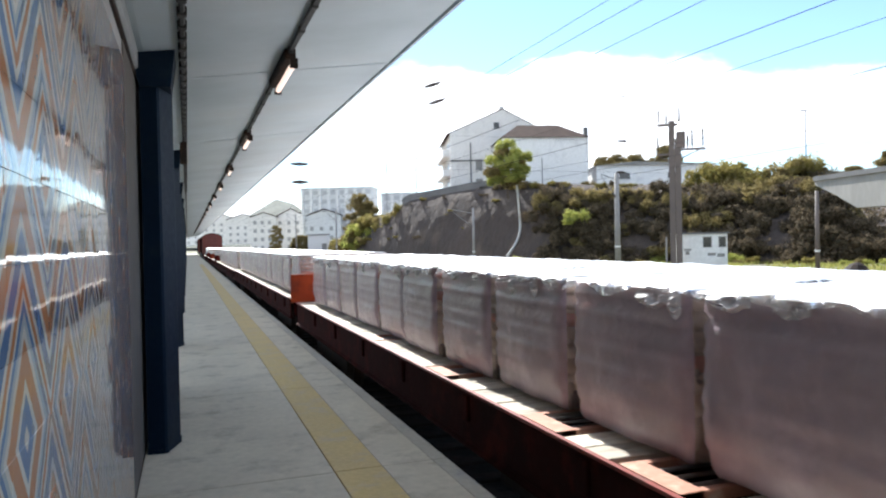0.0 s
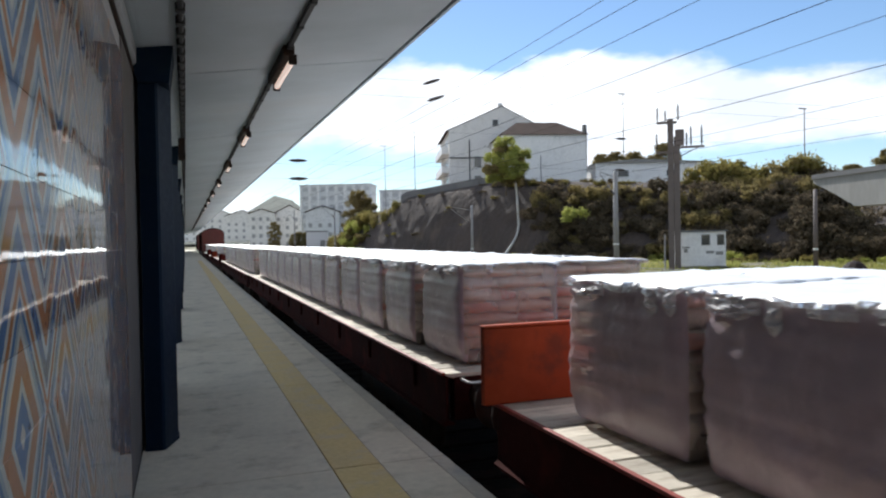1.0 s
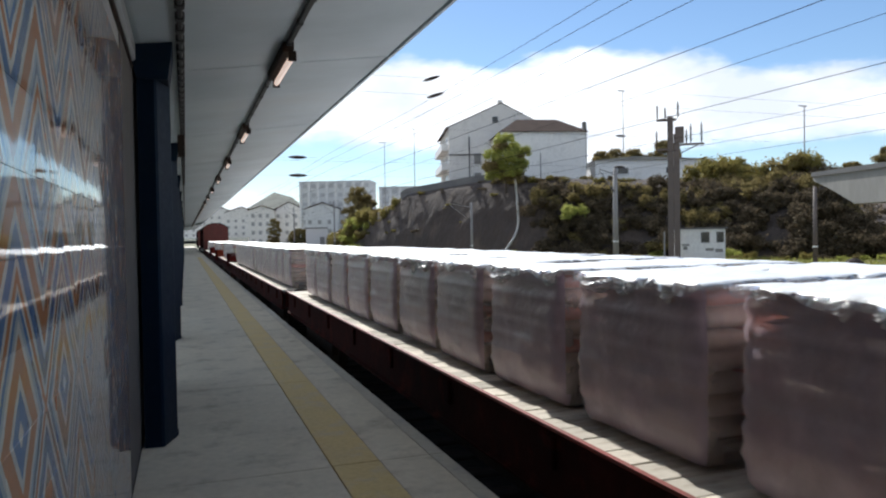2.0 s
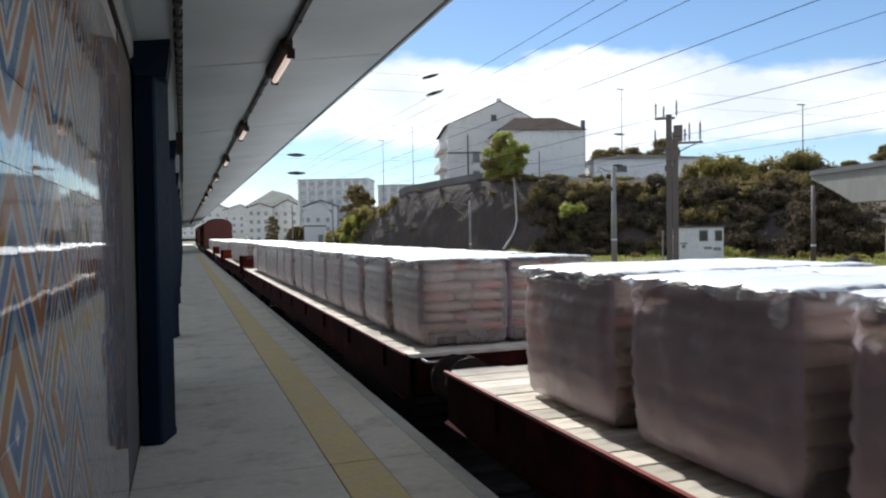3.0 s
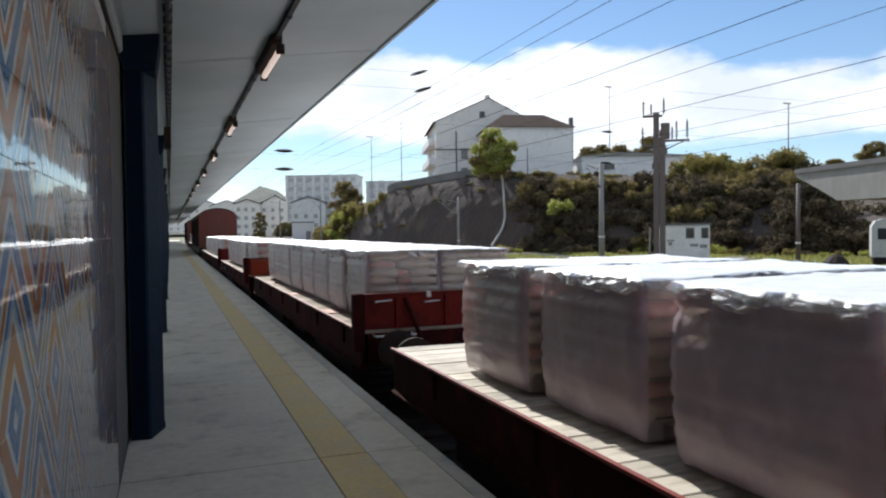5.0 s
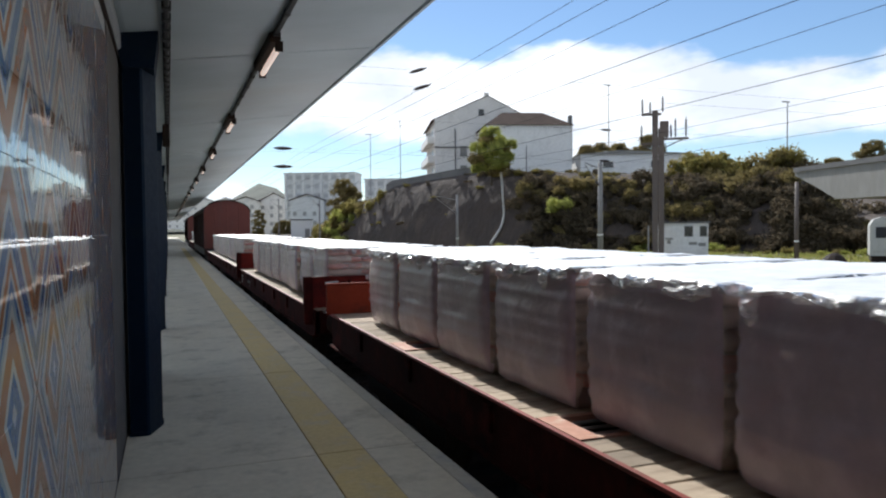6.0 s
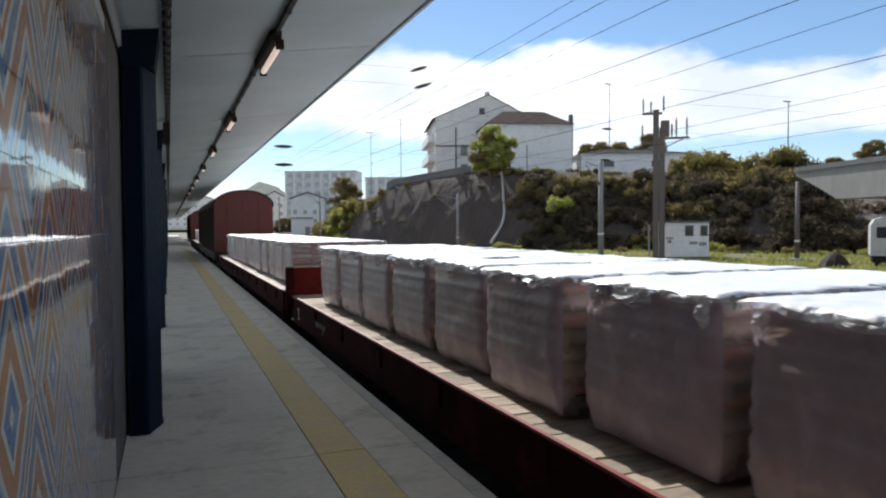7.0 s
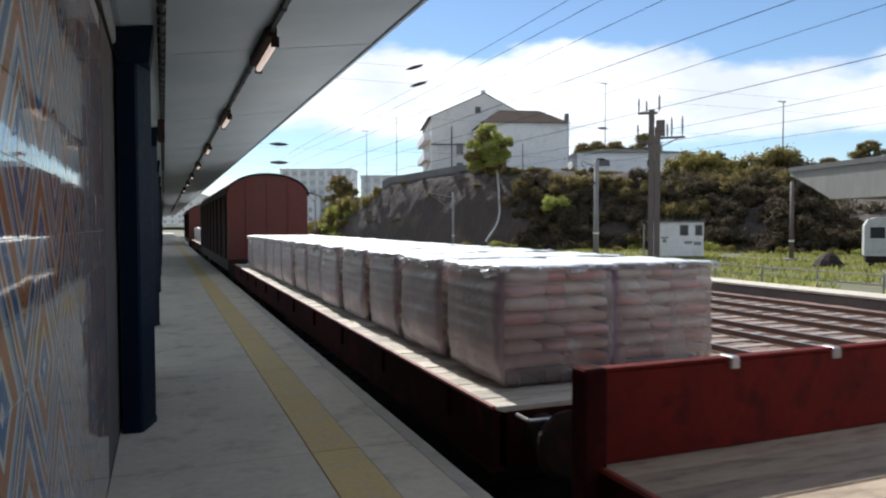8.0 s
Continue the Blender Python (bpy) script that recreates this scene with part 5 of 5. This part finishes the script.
def make_wires():
    far, near = 168.0, -14.0
    for x, z, r in ((CX, 4.80, 0.006), (8.2, 4.80, 0.0065), (8.2, 6.18, 0.0065), (8.3, 6.62, 0.0065), (8.2, 5.60, 0.006), (12.5, 4.82, 0.008), (12.5, 5.72, 0.0065), (17.8, 4.80, 0.0065), (17.8, 5.35, 0.0065), (17.8, 4.35, 0.006)):
        w = thing("overhead_wire", pose(0, 0, 0), "thin dark overhead wire above the tracks", "wire", "overhead wires")
        bm = bmesh.new()
        n = 36
        last = None
        for k in range(n + 1):
            y = near + (far - near) * k / n
            sag = 0.10 * math.cos(2 * math.pi * y / 45.0) if z > 5 else 0.0
            p = Vector((x, y, z + sag))
            ring = [bm.verts.new(p + Vector((r * math.cos(1.2566 * i), 0, r * math.sin(1.2566 * i)))) for i in range(5)]
            if last is not None:
                for i in range(5):
                    bm.faces.new((last[i], last[(i + 1) % 5], ring[(i + 1) % 5], ring[i]))
            last = ring
        part("wire", bm, dark_steel, w)
    # cross spans with long insulators
    for y, (x1, z1), (x2, z2), (xa, za), (xb, zb) in ((24.6, (-3.9, 7.4), (33.0, 7.0), (8.6, 7.42), (8.75, 6.82)), (60.6, (-3.9, 8.5), (27.0, 5.0), (9.1, 8.45), (9.1, 6.92)), (34.2, (-3.9, 8.0), (36.0, 8.0), (23.2, 7.1), (23.1, 5.35))):
        sp = thing("span_wire", pose(0, y, 0), "cross span wire with dark long insulators", "wire", "overhead wires")
        for xx, zz in ((xa, za), (xb, zb)):
            part("wire", rods(((-3.9, 0, zz), (34.0, 0, zz), 0.004, 4)), dark_steel, sp)
            k = 0.0068 * math.hypot(xx, y) * (0.6 if xx > 20 else 0.9)
            lift = 0.75 if y < 30 else 0.0
            bm = bmesh.new()
            spindle(bm, (xx - 2.2 * k, 0, zz - lift * k), (xx + 2.2 * k, 0, zz + lift * k), [(0, 0.01), (0.2, 0.06 * 5 * k), (0.5, 0.085 * 5 * k), (0.8, 0.06 * 5 * k), (1, 0.01)], 8)
            part("insulator", bm, ceramic, sp, "dark spindle insulator")


make_wires()

# ---------- buildings ----------


def window_in(par, u, v, w, h, m, shutter=False):
    wn = part("window", boxes((u, u + w, -0.02, -0.004, v, v + h)), shutter_mat if shutter else window_glass, par, at=m)
    part("sill", boxes((u - 0.08, u + w + 0.08, -0.12, -0.004, v - 0.1, v - 0.004)), parapet_stone, wn)
    part("frame", boxes((u - 0.07, u, -0.05, -0.004, v, v + h), (u + w, u + w + 0.07, -0.05, -0.004, v, v + h), (u - 0.07, u + w + 0.07, -0.05, -0.004, v + h, v + h + 0.07)), house_white, wn)


def make_tall_house():
    h = thing("house", pose(36.1, 96.0, 8.2, 0, 0, -15), "tall cream gabled house with balconies on the hill", "house", "houses on the hill")
    W, D, E, A = 15.4, 15.0, 9.0, 12.4
    part("wall", prism([(0, 0), (W, 0), (W, E - 0.6), (W / 2, A), (0, E)], 0, D), house_cream, h)
    for s in (0, 1):
        a, b = ((-0.5, E - 0.22), (W / 2, A + 0.02)) if s == 0 else ((W / 2, A + 0.02), (W + 0.5, E - 0.85))
        part("roof", prism([a, b, (b[0], b[1] + 0.12), (a[0], a[1] + 0.12)], -0.06, D + 0.3), roof_tile, h, "clay tiled roof slope")
    part("chimney", soft_box(W / 2 - 0.35, W / 2 + 0.35, 0.8, 1.5, A - 0.5, A + 0.65, 0.03), house_cream, h)
    window_in(h, W / 2 - 1.35, A - 2.7, 0.8, 0.8, Matrix.Identity(4))
    for v in (1.0, 3.8):
        window_in(h, 3.6, v, 1.0, 1.4, Matrix.Identity(4), True)
    part("eaves_band", boxes((-0.05, 6.0, -0.10, -0.004, 4.9, 5.1)), parapet_stone, h)
    part("pipe", rods(((2.9, -0.1, 0), (2.9, -0.1, 7.6), 0.09, 6)), parapet_stone, h)
    side = Matrix.Rotation(radians(-90), 4, "Z")
    for f in range(3):
        for k in range(3):
            window_in(h, -4.4 - 4.6 * k, 0.6 + 2.8 * f, 1.6, 1.7, side, k == 1)
        bal = part("balcony", boxes((-1.0, -0.006, 1.2, 13.5, 0.1 + 2.8 * f, 0.28 + 2.8 * f)), house_cream, h)
        part("railing", boxes((-1.0, -0.92, 1.2, 13.5, 0.282 + 2.8 * f, 1.15 + 2.8 * f), (-0.92, -0.02, 1.2, 1.28, 0.282 + 2.8 * f, 1.15 + 2.8 * f)), house_white, bal)


def make_low_house():
    h = thing("house", pose(39.7, 85.9, 8.2, 0, 0, -15), "white rendered house with a hipped clay roof", "house", "houses on the hill")
    W, D, E, R = 11.5, 9.0, 7.0, 9.35
    part("wall", soft_box(0, W, 0, D, 0, E, 0.03), house_white, h)
    bm = bmesh.new()
    o = [bm.verts.new(p) for p in ((-0.3, -0.3, E + 0.004), (W + 0.3, -0.3, E + 0.004), (W + 0.3, D + 0.3, E + 0.004), (-0.3, D + 0.3, E + 0.004))]
    t = [bm.verts.new(p) for p in ((2.9, D / 2, R), (W - 2.9, D / 2, R))]
    for f in ((o[0], o[1], t[1], t[0]), (o[1], o[2], t[1]), (o[2], o[3], t[0], t[1]), (o[3], o[0], t[0]), (o[3], o[2], o[1], o[0])):
        bm.faces.new(f)
    part("roof", bm, roof_tile, h, "hipped clay tile roof")
    part("chimney", soft_box(W - 0.35, W + 0.15, 0.2, 0.8, 2.0, E + 1.35, 0.03), parapet_stone, h, "slim grey flue up the corner")
    window_in(h, 1.1, 3.6, 0.9, 1.2, Matrix.Identity(4), True)
    part("stain_strip", boxes((5.2, 5.32, -0.03, -0.004, 0.5, 4.2)), parapet_stone, h, "grey cable duct on the wall")
    side = Matrix.Rotation(radians(-90), 4, "Z")
    for k, v in ((0, 3.8), (1, 3.8), (0, 1.0), (1, 1.0)):
        window_in(h, -3.2 - 3.4 * k, v, 1.1, 1.5, side, k == 1)


make_tall_house()
make_low_house()


def make_shed():
    h = thing("warehouse", pose(52.0, 82.6, 8.4, 0, 0, -20), "long low pale warehouse behind the scrub", "building", "houses on the hill")
    part("wall", boxes((0, 16, 0, 8, 0, 2.9)), house_white, h)
    part("roof", prism([(-0.3, 2.904), (5.2, 3.4), (16.4, 2.904)], -0.3, 8.3), bridge_concrete, h, "pale sheet roof")
    for u in (3.0, 9.5):
        window_in(h, u, 1.2, 1.4, 0.7, Matrix.Identity(4))


make_shed()


def make_flats(x, y, z0, rz, w, d, floors, bays, label):
    b = thing("apartment_building", pose(x, y, z0, 0, 0, rz), label, "building", "far buildings")
    H = floors * 2.9
    part("wall", boxes((0, w, 0, d, 0, H)), flats_grey, b)
    part("roof", boxes((-0.3, w + 0.3, -0.3, d + 0.3, H + 0.004, H + 0.35)), flats_grey, b)
    bw = w / bays
    for k in range(bays):
        part("pier", boxes((bw * k + 0.1, bw * k + 0.75, -0.55, -0.004, 0, H)), house_white, b, "pale vertical rib")
        for f in range(floors):
            wn = part("window", boxes((bw * k + 1.1, bw * k + bw - 0.3, -0.03, -0.004, 2.9 * f + 1.0, 2.9 * f + 2.3)), haze_pane, b)


make_flats(35.2, 232, -1.0, -24, 23.0, 12, 7, 8, "far grey apartment block with pale vertical ribs")
make_flats(56.5, 212, -1.0, -24, 18.0, 12, 6, 6, "far grey apartment block behind trees")


def make_cottage(x, y, z, rz, w, d, e, r, mat, n, label):
    h = thing("house", pose(x, y, z, 0, 0, rz), label, "house", "far houses")
    part("wall", prism([(0, 0), (w, 0), (w, e), (w / 2, r), (0, e)], 0, d), mat, h)
    for a, b in (((-0.4, e - 0.1), (w / 2, r + 0.02)), ((w / 2, r + 0.02), (w + 0.4, e - 0.1))):
        part("roof", prism([a, b, (b[0], b[1] + 0.3), (a[0], a[1] + 0.3)], -0.3, d + 0.3), roof_tile, h, "weathered clay roof")
    for k in range(n):
        for f in range(int(e / 2.9)):
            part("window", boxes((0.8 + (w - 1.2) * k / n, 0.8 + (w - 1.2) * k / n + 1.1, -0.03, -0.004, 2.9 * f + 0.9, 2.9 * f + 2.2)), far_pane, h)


make_cottage(20.8, 252, -1, -10, 8.5, 14, 12.2, 13.6, house_cream, 3, "far white house with many windows")
make_cottage(30.0, 258, -1, -10, 10.5, 14, 12.4, 15.2, house_cream, 3, "far white house with a brown roof")
make_cottage(36.0, 226, -1, -18, 10.5, 5, 11.5, 13.4, flats_grey, 3, "far pale grey house before the flats")
make_cottage(17.0, 330, 2, -6, 14, 14, 11, 13.5, house_cream, 4, "far white house on rising ground")
make_cottage(8.0, 380, 2, -4, 16, 14, 13, 16, house_cream, 4, "far cream house on rising ground")
make_cottage(-8.0, 420, 2, -4, 20, 14, 12, 16, house_white, 5, "far long white house")


def make_substation():
    s = thing("track_hut", pose(24.0, 150.5, -0.95, 0, 0, -12), "small white box hut beside the far track", "hut")
    part("wall", soft_box(0, 4.4, 0, 3, 0, 4.4, 0.03), white_metal, s)
    part("roof", soft_box(-0.15, 4.55, -0.15, 3.15, 4.404, 4.6, 0.03), parapet_stone, s)
    part("door", boxes((2.9, 3.9, -0.03, -0.004, 0.4, 2.6)), shutter_mat, s)


make_substation()
for x, y, z, h, r, sd in ((21.5, 186, -1, 9.0, 2.6, 31), (32.0, 136, -0.9, 14.0, 5.0, 32), (34.0, 138, -0.9, 12.5, 4.4, 33), (30.0, 131, -0.9, 6.5, 3.4, 34), (28.5, 190, -1, 5.5, 3.6, 35)):
    make_tree(Vector((x, y, z)), h, r, "mid", sd)


def make_far_hill():
    bm = bmesh.new()
    rnd = random.Random(8)
    ns = 90
    rows = []
    for j, (dist, hh) in enumerate(((420, 0.0), (520, 0.55), (640, 1.0), (900, 0.8))):
        row = []
        for i in range(ns + 1):
            a = radians(-40 + 120 * i / ns)
            z = -1 + hh * (21 + 16 * noise.noise(Vector((a * 4, 3, 0))) + 5 * noise.noise(Vector((a * 16, j, 0))) + (19 + 9 * noise.noise(Vector((a * 60, 1, 0)))) * math.exp(-((a - 0.125) / 0.035) ** 2))
            row.append(bm.verts.new((dist * math.sin(a), dist * math.cos(a), z)))
        rows.append(row)
    for a, b in zip(rows, rows[1:]):
        for i in range(ns):
            bm.faces.new((a[i], a[i + 1], b[i + 1], b[i]))
    far_wood = surface("far wooded hill", (0.035, 0.045, 0.032), (0.060, 0.066, 0.048), 0.02, 0.12, 0.95, 0.4)
    tagged(part("backdrop_hills", bm, far_wood, smooth=True), "low wooded hills behind the town", "hills", kind="structure")


make_far_hill()

# ---------- movement ----------


def motions():
    speed = 10.15
    times = [0.0, 1 / 30] + [0.5 * k for k in range(1, 16)] + [8.0 - 1 / 30, 8.0]
    for ob, m in TRAIN:
        walk(ob, [(t, Matrix.Translation((0, -speed * t, 0)) @ m) for t in times])


motions()
